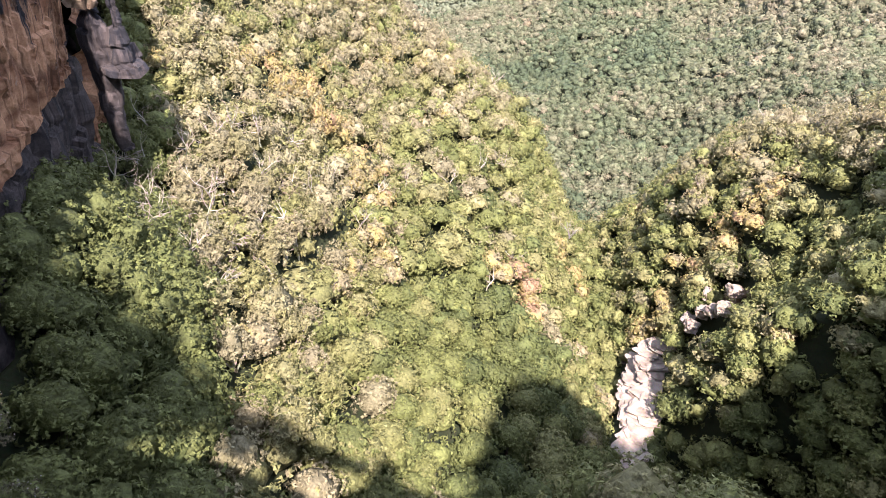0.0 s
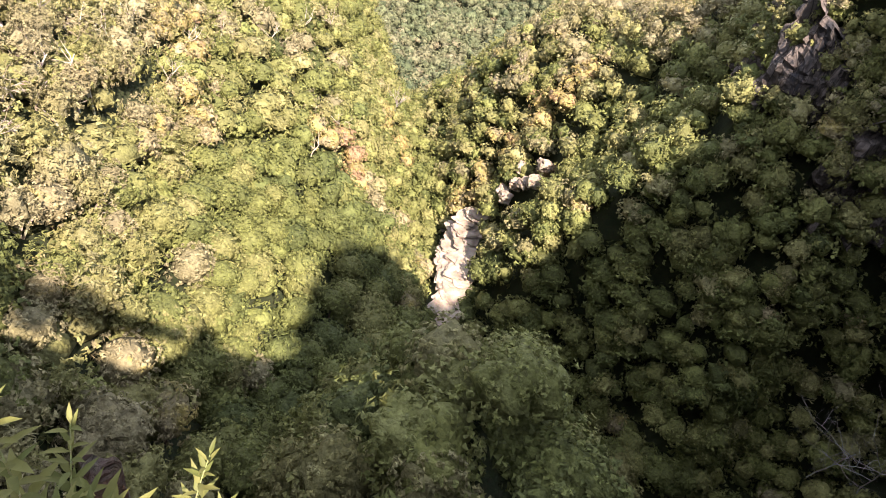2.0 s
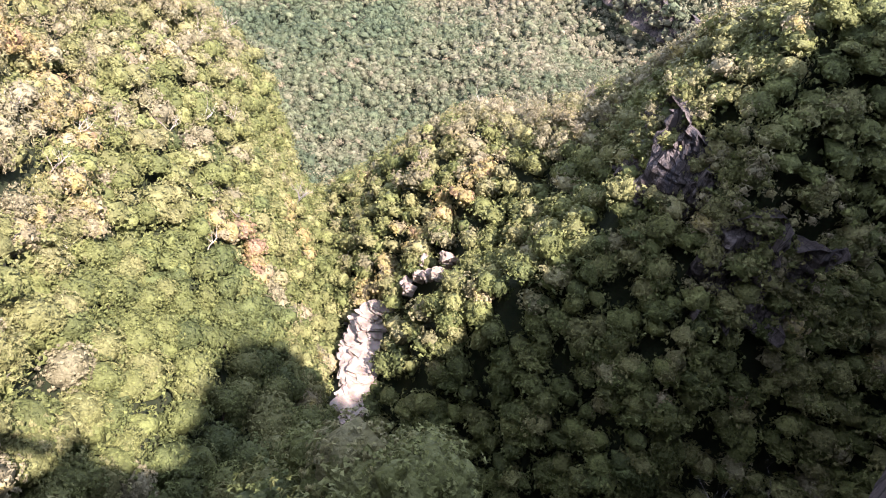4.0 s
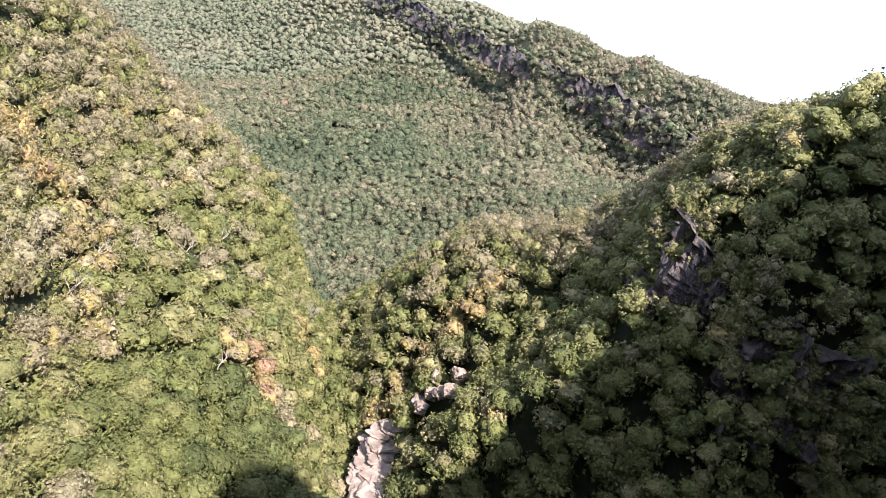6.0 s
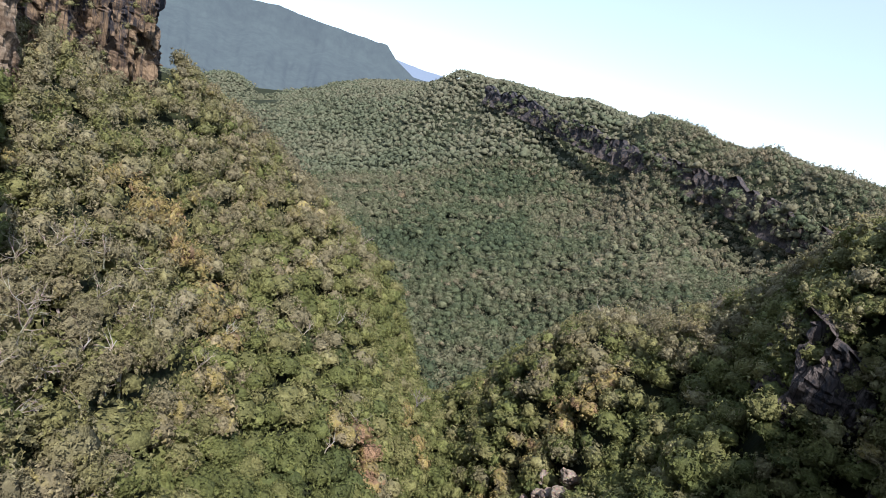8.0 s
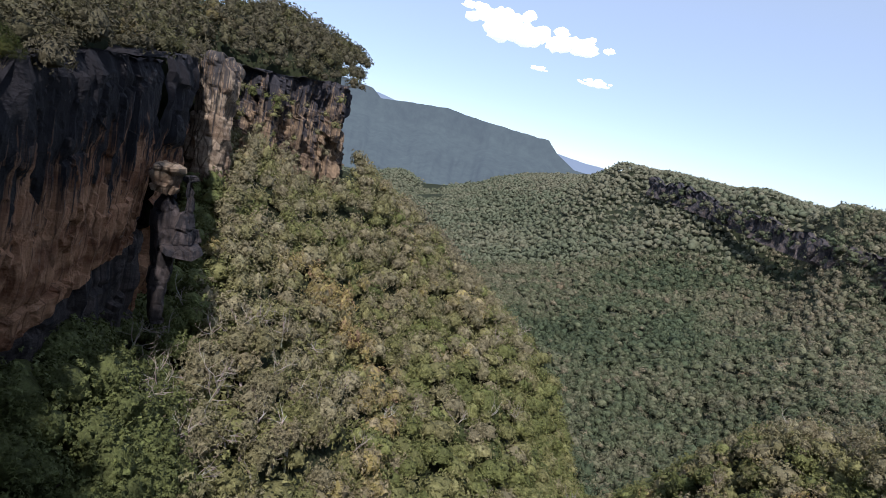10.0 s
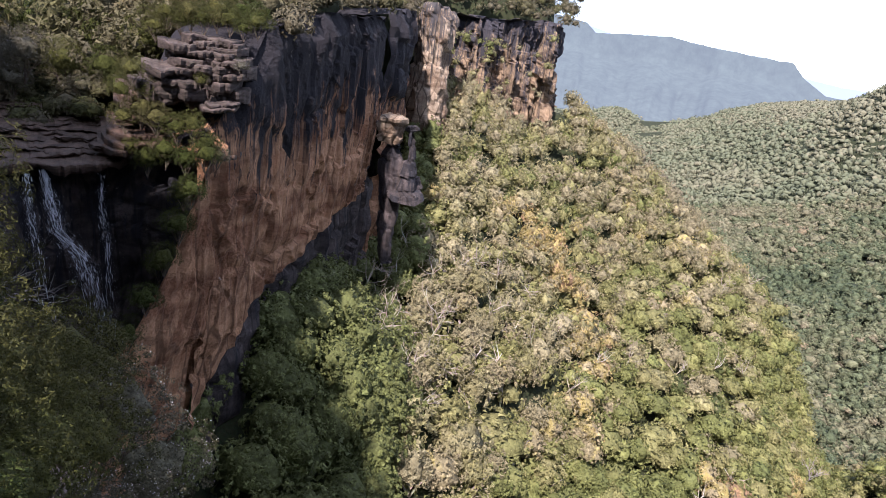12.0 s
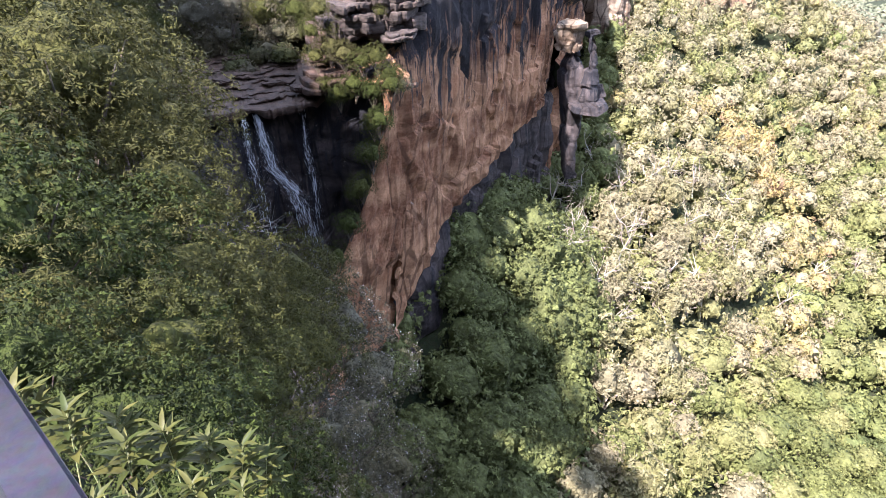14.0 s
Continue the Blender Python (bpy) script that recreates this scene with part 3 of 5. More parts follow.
cliff("cliff", pts([(20.9, 166, -12, -14), (21.6, 150, -11.5, -18), (22.6, 138, -10, -19.5), (24.5, 133.5, -10.5, -20), (26.5, 132.5, -12, -20), (28.5, 132.5, -13, -19), (30.5, 133, -14, -18)], 0, 0), bluff_shade_mat,
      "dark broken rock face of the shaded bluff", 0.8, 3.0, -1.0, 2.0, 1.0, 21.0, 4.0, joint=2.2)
cliff("cliff", pts([(31, 130, -18, -23), (33.5, 129, -16, -26), (36, 131, -15, -25), (38, 134, -17, -26), (41, 140, -15, -23)], 0, 0), bluff_shade_mat,
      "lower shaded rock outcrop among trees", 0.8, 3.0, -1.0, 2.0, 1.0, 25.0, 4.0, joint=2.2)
cliff("cliff", pts([(24, 525, -3.6, -6.3), (20, 560, -3.4, -6.2), (16, 608, -2.6, -5.2), (12.5, 672, -1.9, -4.3), (8.5, 742, -1.6, -3.6), (5, 805, -1.3, -3.3), (0, 930, -0.4, -2.3), (-4, 1035, 0.2, -1.5), (-8, 1160, 0.6, -0.9)], 0, 0)[::-1], band_mat,
      "long band of broken cliffs below the far ridge", 4.0, 6.0, -6.0, 4.0, 8.0, 31.0, 9.0, ragged=9.0)

# the scar beside the creek
cliff("cliff", pts([(6.5, 168, -32, -37), (8, 160, -31, -37), (9.5, 156, -30, -36), (11.5, 152, -30, -35)], 0, 0), head_mat,
      "small brown rock scar beside the creek", 0.9, 1.6, 0.0, 1.0, 4.0, 51.0, 3.0)
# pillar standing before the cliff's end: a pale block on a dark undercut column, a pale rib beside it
cliff("rock_pillar", [(-79.6, 66.8, -15.5, -36), (-77.6, 65.9, -15.5, -36), (-76.2, 66.8, -15.5, -36), (-76.0, 68.8, -15.5, -36), (-78.2, 70.5, -15.5, -36)], wet_shade_mat,
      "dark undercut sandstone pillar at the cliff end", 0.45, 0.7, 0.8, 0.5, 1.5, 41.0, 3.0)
cliff("rock_pillar", [(-80.6, 66.6, -10.6, -14.6), (-78.4, 64.6, -10.2, -14.8), (-75.6, 65.6, -10.9, -15.4), (-75.4, 68.4, -10.4, -14.8), (-78.2, 70.6, -10.8, -15)], pale_mat,
      "pale weathered sandstone block capping the pillar", 0.4, 0.9, 0.9, 0.5, 2.8, 43.0, 2.0)
cliff("rock_pillar", [(-76.2, 68.8, -12.6, -23), (-75.2, 68.2, -11.8, -24), (-74.5, 69.2, -12.4, -24.6), (-74.9, 70.6, -13.5, -24), (-76.6, 72.4, -14, -24)], wet_shade_mat,
      "weathered leaning sandstone rib beside the pillar", 0.4, 1.0, -2.0, 0.8, 1.5, 47.0, 2.5)


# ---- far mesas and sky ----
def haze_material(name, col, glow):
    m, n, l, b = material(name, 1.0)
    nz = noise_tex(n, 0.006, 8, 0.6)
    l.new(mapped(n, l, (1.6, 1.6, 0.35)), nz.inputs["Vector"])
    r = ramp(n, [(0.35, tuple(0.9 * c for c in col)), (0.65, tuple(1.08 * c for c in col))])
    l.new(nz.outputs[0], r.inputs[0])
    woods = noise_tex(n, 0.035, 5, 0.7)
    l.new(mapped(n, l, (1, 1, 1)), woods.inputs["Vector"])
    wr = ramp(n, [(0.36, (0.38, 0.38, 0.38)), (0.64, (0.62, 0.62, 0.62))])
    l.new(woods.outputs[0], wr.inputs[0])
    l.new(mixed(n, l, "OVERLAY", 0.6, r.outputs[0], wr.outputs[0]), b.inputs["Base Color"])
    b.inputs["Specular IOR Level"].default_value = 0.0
    # a pale blue glow over a dim base colour stands in for distance haze
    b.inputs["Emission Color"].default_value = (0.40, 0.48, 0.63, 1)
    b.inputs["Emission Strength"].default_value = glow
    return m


def mesa(profile, d0, d1, base, mat, label, seed):
    """A distant flat-topped range: profile of (azimuth, elevation of the rim), foot at d0, rim at d1."""
    az = np.arange(profile[0][0], profile[-1][0] + 0.01, 0.15)
    el = np.interp(az, [p[0] for p in profile], [p[1] for p in profile])
    verts = []
    for a, e in zip(az, el):
        top = d1 * math.tan(radians(e)) + 3 * fbm(a * 0.9, seed, 0)
        for v in np.linspace(0, 1, 26):
            d = d0 + (d1 - d0) * (v if v < 0.85 else 0.85 + (v - 0.85) * 0.25)
            g = 8 * fbm(a * 0.55, v * 2.0, seed, 5) * min(1, v * 4) * (1 - v)
            k = 0.66 * (v / 0.85) ** 1.15 if v < 0.85 else 0.66 + 0.34 * (v - 0.85) / 0.15
            verts.append((*polar(a, d + 170 * (1 - v) * min(1, 3 * v) * fbm(a * 0.42, v * 0.8, seed + 4, 4))[:2], base + (top - base) * k + g))
    ix = np.arange(len(az) * 26).reshape(len(az), 26)
    f = np.stack([ix[:-1, :-1], ix[:-1, 1:], ix[1:, 1:], ix[1:, :-1]], -1).reshape(-1, 4)
    tagged(new("backdrop", from_arrays("backdrop", verts, f, mat, smooth=True)), label, "mountain", kind="structure")


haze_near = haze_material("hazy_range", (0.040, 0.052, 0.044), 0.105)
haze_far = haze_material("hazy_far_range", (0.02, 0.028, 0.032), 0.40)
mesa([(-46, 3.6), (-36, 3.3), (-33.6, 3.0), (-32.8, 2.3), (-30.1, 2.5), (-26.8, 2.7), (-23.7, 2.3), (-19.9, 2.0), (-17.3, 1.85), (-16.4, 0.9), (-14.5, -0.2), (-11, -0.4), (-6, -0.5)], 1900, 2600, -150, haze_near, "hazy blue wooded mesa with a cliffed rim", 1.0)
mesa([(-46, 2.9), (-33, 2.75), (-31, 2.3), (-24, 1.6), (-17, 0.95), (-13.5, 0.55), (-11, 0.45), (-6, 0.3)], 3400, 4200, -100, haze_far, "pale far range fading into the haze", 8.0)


def cloud(az, el, d, sx, sz, seed, label):
    rng = np.random.default_rng(seed)
    bm = bmesh.new()
    for k in range(46):
        g = bmesh.ops.create_icosphere(bm, subdivisions=2, radius=1)
        r = rng.uniform(0.08, 0.30)
        ox, oz = rng.normal() * 0.42, abs(rng.normal()) * 0.28
        for v in g["verts"]:
            w = 1 + 0.5 * fbm(*(v.co * 2.2 + Vector((k * 3.1, seed, 0))), 4)
            v.co = Vector(((v.co.x * r * w + ox) * sx, v.co.y * r * w * sx * 0.6, (v.co.z * r * w * 0.8 + oz) * sz))
    me = bpy.data.meshes.new("cloud")
    bm.to_mesh(me), bm.free()
    me.materials.append(cloud_mat)
    me.polygons.foreach_set("use_smooth", np.full(len(me.polygons), True))
    ob = new("cloud", me)
    x, y, _ = polar(az, d)
    ob.matrix_world = pose(x, y, d * math.tan(radians(el)), 0, 0, -az)
    tagged(ob, label, "cloud", kind="structure")


cloud_mat, _n, _l, _b = material("cloud_white", 1.0)
_b.inputs["Base Color"].default_value = (0.85, 0.86, 0.88, 1)
# the clouds get a faint glow of their own on top of sunlight
_b.inputs["Emission Color"].default_value = (0.9, 0.95, 1.0, 1)
_b.inputs["Emission Strength"].default_value = 0.45
for k, (a, e, sx, sz) in enumerate([(-16.8, 9.6, 190, 150), (-22.8, 9.8, 260, 230), (-14.6, 7.2, 90, 55), (-19.6, 7.6, 60, 30), (-26, 11.5, 120, 60)]):
    cloud(a, e, 4300, sx, sz, k + 1, "small white fair-weather cloud")


# ---- trees ----
def ball(sub):
    """Directions and triangles of a subdivided icosahedron."""
    bm = bmesh.new()
    bmesh.ops.create_icosphere(bm, subdivisions=sub, radius=1)
    v = np.array([q.co[:] for q in bm.verts])
    f = np.array([[q.index for q in p.verts] for p in bm.faces])
    bm.free()
    return v, f


BALLS = {k: ball(k) for k in (1, 2, 3, 4)}


def lump(rng, sub, bumps, depth, span=1.0):
    """A mass of foliage of radius 1: round billows with deep creases between them."""
    v, f = BALLS[sub]
    k = np.arange(bumps) + 0.5
    up = 1 - 2 * k / bumps
    turn = k * 2.39996 + rng.uniform(0, 6)
    ring = np.sqrt(1 - up * up)
    c = unit(np.stack([ring * np.cos(turn), ring * np.sin(turn), up], 1) + rng.normal(size=(bumps, 3)) * 0.55 / math.sqrt(bumps))
    reach = span * 2.3 / math.sqrt(bumps) * rng.uniform(0.75, 1.25, bumps)
    tall = rng.uniform(0.65, 1.15, bumps)
    ang = np.arccos(np.clip(v @ c.T, -1, 1))
    rise = (np.sqrt(np.clip(1 - (ang / reach) ** 2, 0, 1)) * tall).max(1)
    rough = np.array([noise.noise(Vector(p * 1.4 + c[0] * 9)) for p in v])
    r = (1 - depth + depth * rise) * (1 + 0.45 * rough)
    w = v * r[:, None] + rng.normal(size=v.shape) * 0.05 / sub
    w[:, 2] = np.where(w[:, 2] < -0.25, -0.25 + (w[:, 2] + 0.25) * 0.5, w[:, 2])
    return w, f


def tufted_crown(seed, sub, bumps, tufts, per, tuft, leaf, flat=0.85, slim=0.6, inner=0.0, fuzz=0.35, core=0.84):
    """A crown about 1 wide, its foot at z = 0: small tufts of leaf sprays set apart over a billowing inner mass.
    inner: how far the tufts spread into the crown, for the looser crowns of gums."""
    rng = np.random.default_rng(seed)
    v, f = lump(rng, sub, bumps, 0.4)
    scale = np.array([0.56, 0.56 * rng.uniform(0.8, 1.0), 0.56 * flat])
    mid_z = np.array([0, 0, 0.5 * flat])
    # tufts turn up on every side but the underside
    k = np.arange(tufts) + 0.5
    up = 1 - 1.5 * k / tufts
    turn = k * 2.39996 + rng.uniform(0, 6)
    ring = np.sqrt(1 - np.minimum(up * up, 1))
    d = unit(np.stack([ring * np.cos(turn), ring * np.sin(turn), up], 1) + rng.normal(size=(tufts, 3)) * 0.7 / math.sqrt(tufts))
    near = (d @ unit(v).T).argmax(1)
    reach = np.linalg.norm(v, axis=1)[near] * rng.uniform(0.86, 1.06, tufts) * (1 - inner * rng.random(tufts))
    cc = d * reach[:, None] * scale + mid_z
    axis = unit(d * np.array([1, 1, 0.8]) + np.array([0, 0, 0.35]) + rng.normal(size=d.shape) * 0.25)
    size = tuft * rng.uniform(0.7, 1.35, tufts)
    n = tufts * per
    which = np.repeat(np.arange(tufts), per)
    dd = unit(rng.normal(size=(n, 3)))
    side = (dd * axis[which]).sum(1, keepdims=True)
    dd = unit(dd + axis[which] * (np.abs(side) - side + 0.35))
    p = cc[which] + dd * (size[which] * rng.uniform(0.55, 1.1, n))[:, None]
    nor = unit(dd + axis[which] * 0.3 + rng.normal(size=(n, 3)) * fuzz)
    sprays = leaves(rng, p, nor, leaf, leaf * slim, True)
    return stack([(v * core * scale * (1 - 0.5 * inner) + mid_z, f), sprays]) if core else sprays


def broad_crown(seed, sub, bumps, tufts, per, tuft, leaf):
    return tufted_crown(seed, sub, bumps, tufts, per, tuft, leaf)


def open_crown(seed, sub, tufts, per, tuft, leaf):
    return tufted_crown(seed, sub, 6, tufts, per, tuft, leaf, 1.05, 0.36, 0.45, 0.6, 0.7)


def tris_from(faces):
    """Quads whose last corner repeats are kept as thin quads elsewhere; here all faces become triangles."""
    if faces.shape[1] == 3:
        return faces
    a = faces[:, [0, 1, 2]]
    b = faces[faces[:, 2] != faces[:, 3]][:, [0, 2, 3]]
    return np.concatenate([a, b])


def scatter(lo, hi, space, seed, az0=-66, az1=64):
    """Jittered stands over the gorge between two distances: x, y."""
    rng = np.random.default_rng(seed)
    a = np.arange(-hi, hi, space)
    x, y = np.meshgrid(a, np.arange(-0.2 * hi, hi, space))
    x = (x + rng.uniform(-0.42, 0.42, x.shape) * space).ravel()
    y = (y + rng.uniform(-0.42, 0.42, y.shape) * space).ravel()
    r, az = np.hypot(x, y), np.degrees(np.arctan2(x, y))
    keep = (r >= lo) & (r < hi) & (az > az0) & (az < az1)
    x, y = x[keep], y[keep]
    scar = (np.abs(np.degrees(np.arctan2(x, y)) - 8.8) < 2.2) & (np.hypot(x, y) > 143) & (np.hypot(x, y) < 158)
    keep = (inside(x, y) < -1.5) & (creek_gap(x, y) > 4.5) & ~scar
    return x[keep], y[keep]


def steepness(x, y):
    """How much more surface a plan area has."""
    a = (canopy(x + 2, y) - canopy(x - 2, y)) / 4
    b = (canopy(x, y + 2) - canopy(x, y - 2)) / 4
    return np.sqrt(1 + a * a + b * b)


def back_slope(x, y, tall=4):
    """Ground that falls away behind a crest, as seen from the gorge head."""
    r = np.hypot(x, y)
    el = (canopy(x, y) + tall) / r
    best = np.full(len(x), -9.0)
    for k in np.linspace(0.3, 0.95, 14):
        best = np.maximum(best, (canopy(x * k, y * k) - 6) / (r * k))
    return el < best


def noise_field(x, y, scale, seed):
    return np.array([noise.noise(Vector((a / scale, b / scale, seed))) for a, b in zip(x, y)])


def gum_share(x, y):
    """How far the stand is open gum forest (1) or moist green forest (0)."""
    r, az = np.hypot(x, y), np.degrees(np.arctan2(x, y))
    up = np.clip((canopy(x, y) + 78) / 30, 0, 1) * (az < -5)
    spur = np.clip((canopy(x, y) + 88) / 40, 0, 1) * (az > -5) * (r > 165) * (r < 300) * 0.9
    far = np.clip((canopy(x, y) + 105) / 60, 0, 1) * (r > 300) * 0.75
    return np.clip(np.maximum(np.maximum(up, spur), far) + 0.35 * noise_field(x, y, 28, 3.0), 0, 1)


# single trees that stand out: azimuth, distance, tint
SPECIAL = [(-11.2, 140, 1.0), (-9.4, 140, 0.97), (-13.4, 139, 0.88), (-7.6, 141, 0.7), (-6.8, 190, 0.9), (-5.4, 186, 0.93), (-35.8, 155, 0.93), (-34.2, 158, 0.93), (-36.6, 148, 0.90), (-30.4, 150, 0.93), (-28.1, 140, 0.9),
           (12.5, 95, 1.0),  (-27.5, 120, 0.88), (-52.3, 88, 0.93), (6.0, 170, 0.93), (9.0, 172, 0.93), (3.5, 168, 0.90)]


def tints(x, y, seed):
    rng = np.random.default_rng(seed)
    g = gum_share(x, y)
    t = np.where(rng.random(len(x)) < g, rng.normal(0.68, 0.12, len(x)), rng.normal(0.33, 0.13, len(x)))
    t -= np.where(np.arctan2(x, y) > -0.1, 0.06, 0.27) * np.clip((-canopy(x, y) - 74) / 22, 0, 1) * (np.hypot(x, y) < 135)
    far_off = np.hypot(x, y) > 250
    t += 0.10 * noise_field(x, y, 45, 8.0) + (0.42 * noise_field(x, y, 160, 12.0) + 0.26 * noise_field(x, y, 50, 4.0) + 0.02) * far_off
    t = np.clip(t, 0.02, 0.86)
    odd = rng.random(len(x))
    t = np.where(odd > 0.995, 0.93, np.where(odd > 0.985, 0.86, t))
    for a, d, v in SPECIAL:
        px, py, _ = polar(a, d)
        near = np.hypot(x - px, y - py) < 5.5
        t = np.where(near, v, t)
    return t, g


def join_trees(name, x, y, size, tint, gum, shapes, gum_shapes, label, drop=0.72, mat=None):
    """One object of many trees."""
    rng = np.random.default_rng(len(x))
    z = canopy(x, y)
    vs, fs, ts, n = [], [], [], 0
    pick = rng.integers(0, len(shapes), len(x))
    isg = rng.random(len(x)) < gum
    for bank, sel in ((shapes, ~isg), (gum_shapes, isg)):
        for k, (sv, sf) in enumerate(bank):
            i = np.where(sel & (pick % len(bank) == k))[0]
            if not len(i):
                continue
            a = rng.uniform(0, 2 * np.pi, len(i))
            c, s = np.cos(a)[:, None], np.sin(a)[:, None]
            w = (size[i] * rng.uniform(0.8, 1.25, len(i)))[:, None]
            h = (size[i] * rng.uniform(0.85, 1.35, len(i)))[:, None]
            vx = (sv[None, :, 0] * c - sv[None, :, 1] * s) * w + x[i][:, None]
            vy = (sv[None, :, 0] * s + sv[None, :, 1] * c) * w + y[i][:, None]
            vz = sv[None, :, 2] * h + (z[i] + rng.normal(0, 0.13, len(i)) * size[i])[:, None] - drop * h
            v = np.stack([vx, vy, vz], -1).reshape(-1, 3)
            f = (sf[None] + (np.arange(len(i)) * len(sv))[:, None, None]).reshape(-1, 3) + n
            vs.append(v), fs.append(f), ts.append(np.repeat(tint[i], len(sv)))
            n += len(v)
    ob = new(name, from_arrays(name, np.concatenate(vs), np.concatenate(fs), mat or leaf_joined, np.concatenate(ts), smooth=True))
    return tagged(ob, label, "trees", kind="stuff")


def bank_of(n, make, seed, *args, **kw):
    return [make(seed + k, *args, **kw) for k in range(n)]


# far woods, by distance
mid = bank_of(6, broad_crown, 100, 1, 8, 20, 5, 0.10, 0.15)
mid_gum = bank_of(6, open_crown, 120, 1, 20, 5, 0.10, 0.17)
far = bank_of(6, broad_crown, 140, 1, 6, 11, 5, 0.12, 0.19)
far_gum = bank_of(6, open_crown, 150, 1, 10, 5, 0.12, 0.21)
farther = bank_of(6, broad_crown, 160, 1, 5, 4, 3, 0.20, 0.34)
for lo, hi, gap, wide, a0, a1, a, b, mt, label in ((250, 480, 5.6, 6.9, -40, 45, mid, mid_gum, leaf_hazed, "mixed gum and green forest on the far spurs"),
                                                  (480, 900, 7.6, 9.0, -36, 40, far, far_gum, leaf_hazed, "distant olive and green forest on the valley sides"),
                                                  (900, 2300, 11.6, 12.4, -36, 30, farther, farther, leaf_remote_hazed, "far hazy forest on the valley floor and ridge")):
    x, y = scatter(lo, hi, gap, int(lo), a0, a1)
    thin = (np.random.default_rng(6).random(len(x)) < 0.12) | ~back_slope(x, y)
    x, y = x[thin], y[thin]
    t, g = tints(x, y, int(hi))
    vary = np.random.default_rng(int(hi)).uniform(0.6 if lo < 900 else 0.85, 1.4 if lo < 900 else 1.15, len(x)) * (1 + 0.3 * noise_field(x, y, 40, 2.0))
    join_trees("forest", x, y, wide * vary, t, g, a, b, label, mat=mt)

# near woods: the closest stand as single trees, the rest joined
x, y = scatter(16, 105, 6.8, 14, -80, 54)
ox, oy = scatter(105, 250, 5.1, 16, -70, 52)
ex, ey = scatter(60, 250, 1.7, 15, -70, 54)
keep = np.random.default_rng(5).random(len(ex)) < (1.7 / 6.6) ** 2 * np.clip(1.2 * (steepness(ex, ey) - 1.15), 0, 5)
x, y = np.concatenate([x, ox, ex[keep]]), np.concatenate([y, oy, ey[keep]])
fx, fy = np.meshgrid(np.arange(-95, -38, 5.6), np.arange(14, 84, 5.6))
frng = np.random.default_rng(8)
fx, fy = (fx + frng.uniform(-2.2, 2.2, fx.shape)).ravel(), (fy + frng.uniform(-2.2, 2.2, fy.shape)).ravel()
foot = (inside(fx, fy) < 7.0) & (inside(fx, fy) > -13.0) & (fy > 14 - 0.45 * (fx + 50))
x, y = np.concatenate([x, fx[foot]]), np.concatenate([y, fy[foot]])
seen = ~back_slope(x, y, 11) | (np.random.default_rng(7).random(len(x)) < 0.2)
x, y = x[seen], y[seen]
t, g = tints(x, y, 4)
# trees at the cliff foot get the darkest tints, painting in its shade
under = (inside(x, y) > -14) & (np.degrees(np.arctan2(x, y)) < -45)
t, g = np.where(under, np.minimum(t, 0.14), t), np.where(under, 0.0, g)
r, az = np.hypot(x, y), np.degrees(np.arctan2(x, y))
ring = np.where((r > np.where(az > -6, 39, 48)) & (az > -62) & (az < 38))[0]
single = np.zeros(len(x), bool)
single[ring[np.argsort(r[ring])][:280]] = True
dense = bank_of(5, broad_crown, 200, 3, 30, 115, 12, 0.058, 0.062)
dense_gum = bank_of(5, open_crown, 220, 2, 95, 14, 0.062, 0.075)
light = bank_of(6, broad_crown, 240, 2, 14, 42, 7, 0.088, 0.105)
light_gum = bank_of(6, open_crown, 260, 1, 42, 7, 0.090, 0.120)
rng_low = np.random.default_rng(18)
size = np.interp(r, [60, 95, 110, 250], [8.6, 8.2, 6.6, 6.2]) * (1 + 0.3 * noise_field(x, y, 9, 5.0))
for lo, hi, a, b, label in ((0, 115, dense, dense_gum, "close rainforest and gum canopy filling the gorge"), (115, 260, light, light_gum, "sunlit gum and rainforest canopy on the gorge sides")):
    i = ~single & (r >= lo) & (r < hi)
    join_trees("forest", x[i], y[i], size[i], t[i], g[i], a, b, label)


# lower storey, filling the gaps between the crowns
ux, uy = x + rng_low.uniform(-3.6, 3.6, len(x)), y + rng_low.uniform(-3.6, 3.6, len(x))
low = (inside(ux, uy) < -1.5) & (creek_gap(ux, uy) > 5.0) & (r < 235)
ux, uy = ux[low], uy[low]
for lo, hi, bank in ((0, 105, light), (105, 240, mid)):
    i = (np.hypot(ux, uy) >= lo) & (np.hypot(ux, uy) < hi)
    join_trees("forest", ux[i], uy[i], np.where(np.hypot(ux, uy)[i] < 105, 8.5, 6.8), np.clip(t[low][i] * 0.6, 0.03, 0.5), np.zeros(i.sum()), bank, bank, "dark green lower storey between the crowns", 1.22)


def tree_base(seed, gum):
    """A tree with trunk, limbs and crown; 1 unit is the crown's width."""
    rng = np.random.default_rng(seed)
    root = new("gum_tree" if gum else "tree")
    root.empty_display_size = 0.2
    v, f = open_crown(seed, 2, 92, 12, 0.062, 0.078) if gum else broad_crown(seed, 2, 30, 110, 11, 0.058, 0.062)
    part_of("crown", from_arrays("crown", v, f, leaf_single, smooth=True), root)
    pieces = [limb([(0, 0, -1.0), (0.02, 0.01, -0.4), (0.0, 0.03, 0.1), (0.02, 0.0, 0.45)], [0.045, 0.036, 0.03, 0.012], 6)]
    for k in range(5):
        a = rng.uniform(0, 6.28)
        e = np.array([math.cos(a) * 0.36, math.sin(a) * 0.36, rng.uniform(0.25, 0.6)])
        pieces.append(limb([(0, 0, -0.15 + 0.06 * k), e * 0.5 + np.array([0, 0, 0.02]), e], [0.022, 0.016, 0.006], 4))
    v, f = stack(pieces)
    part_of("trunk", from_arrays("trunk", v, f, bark_pale if gum else bark_dark), root)
    return root


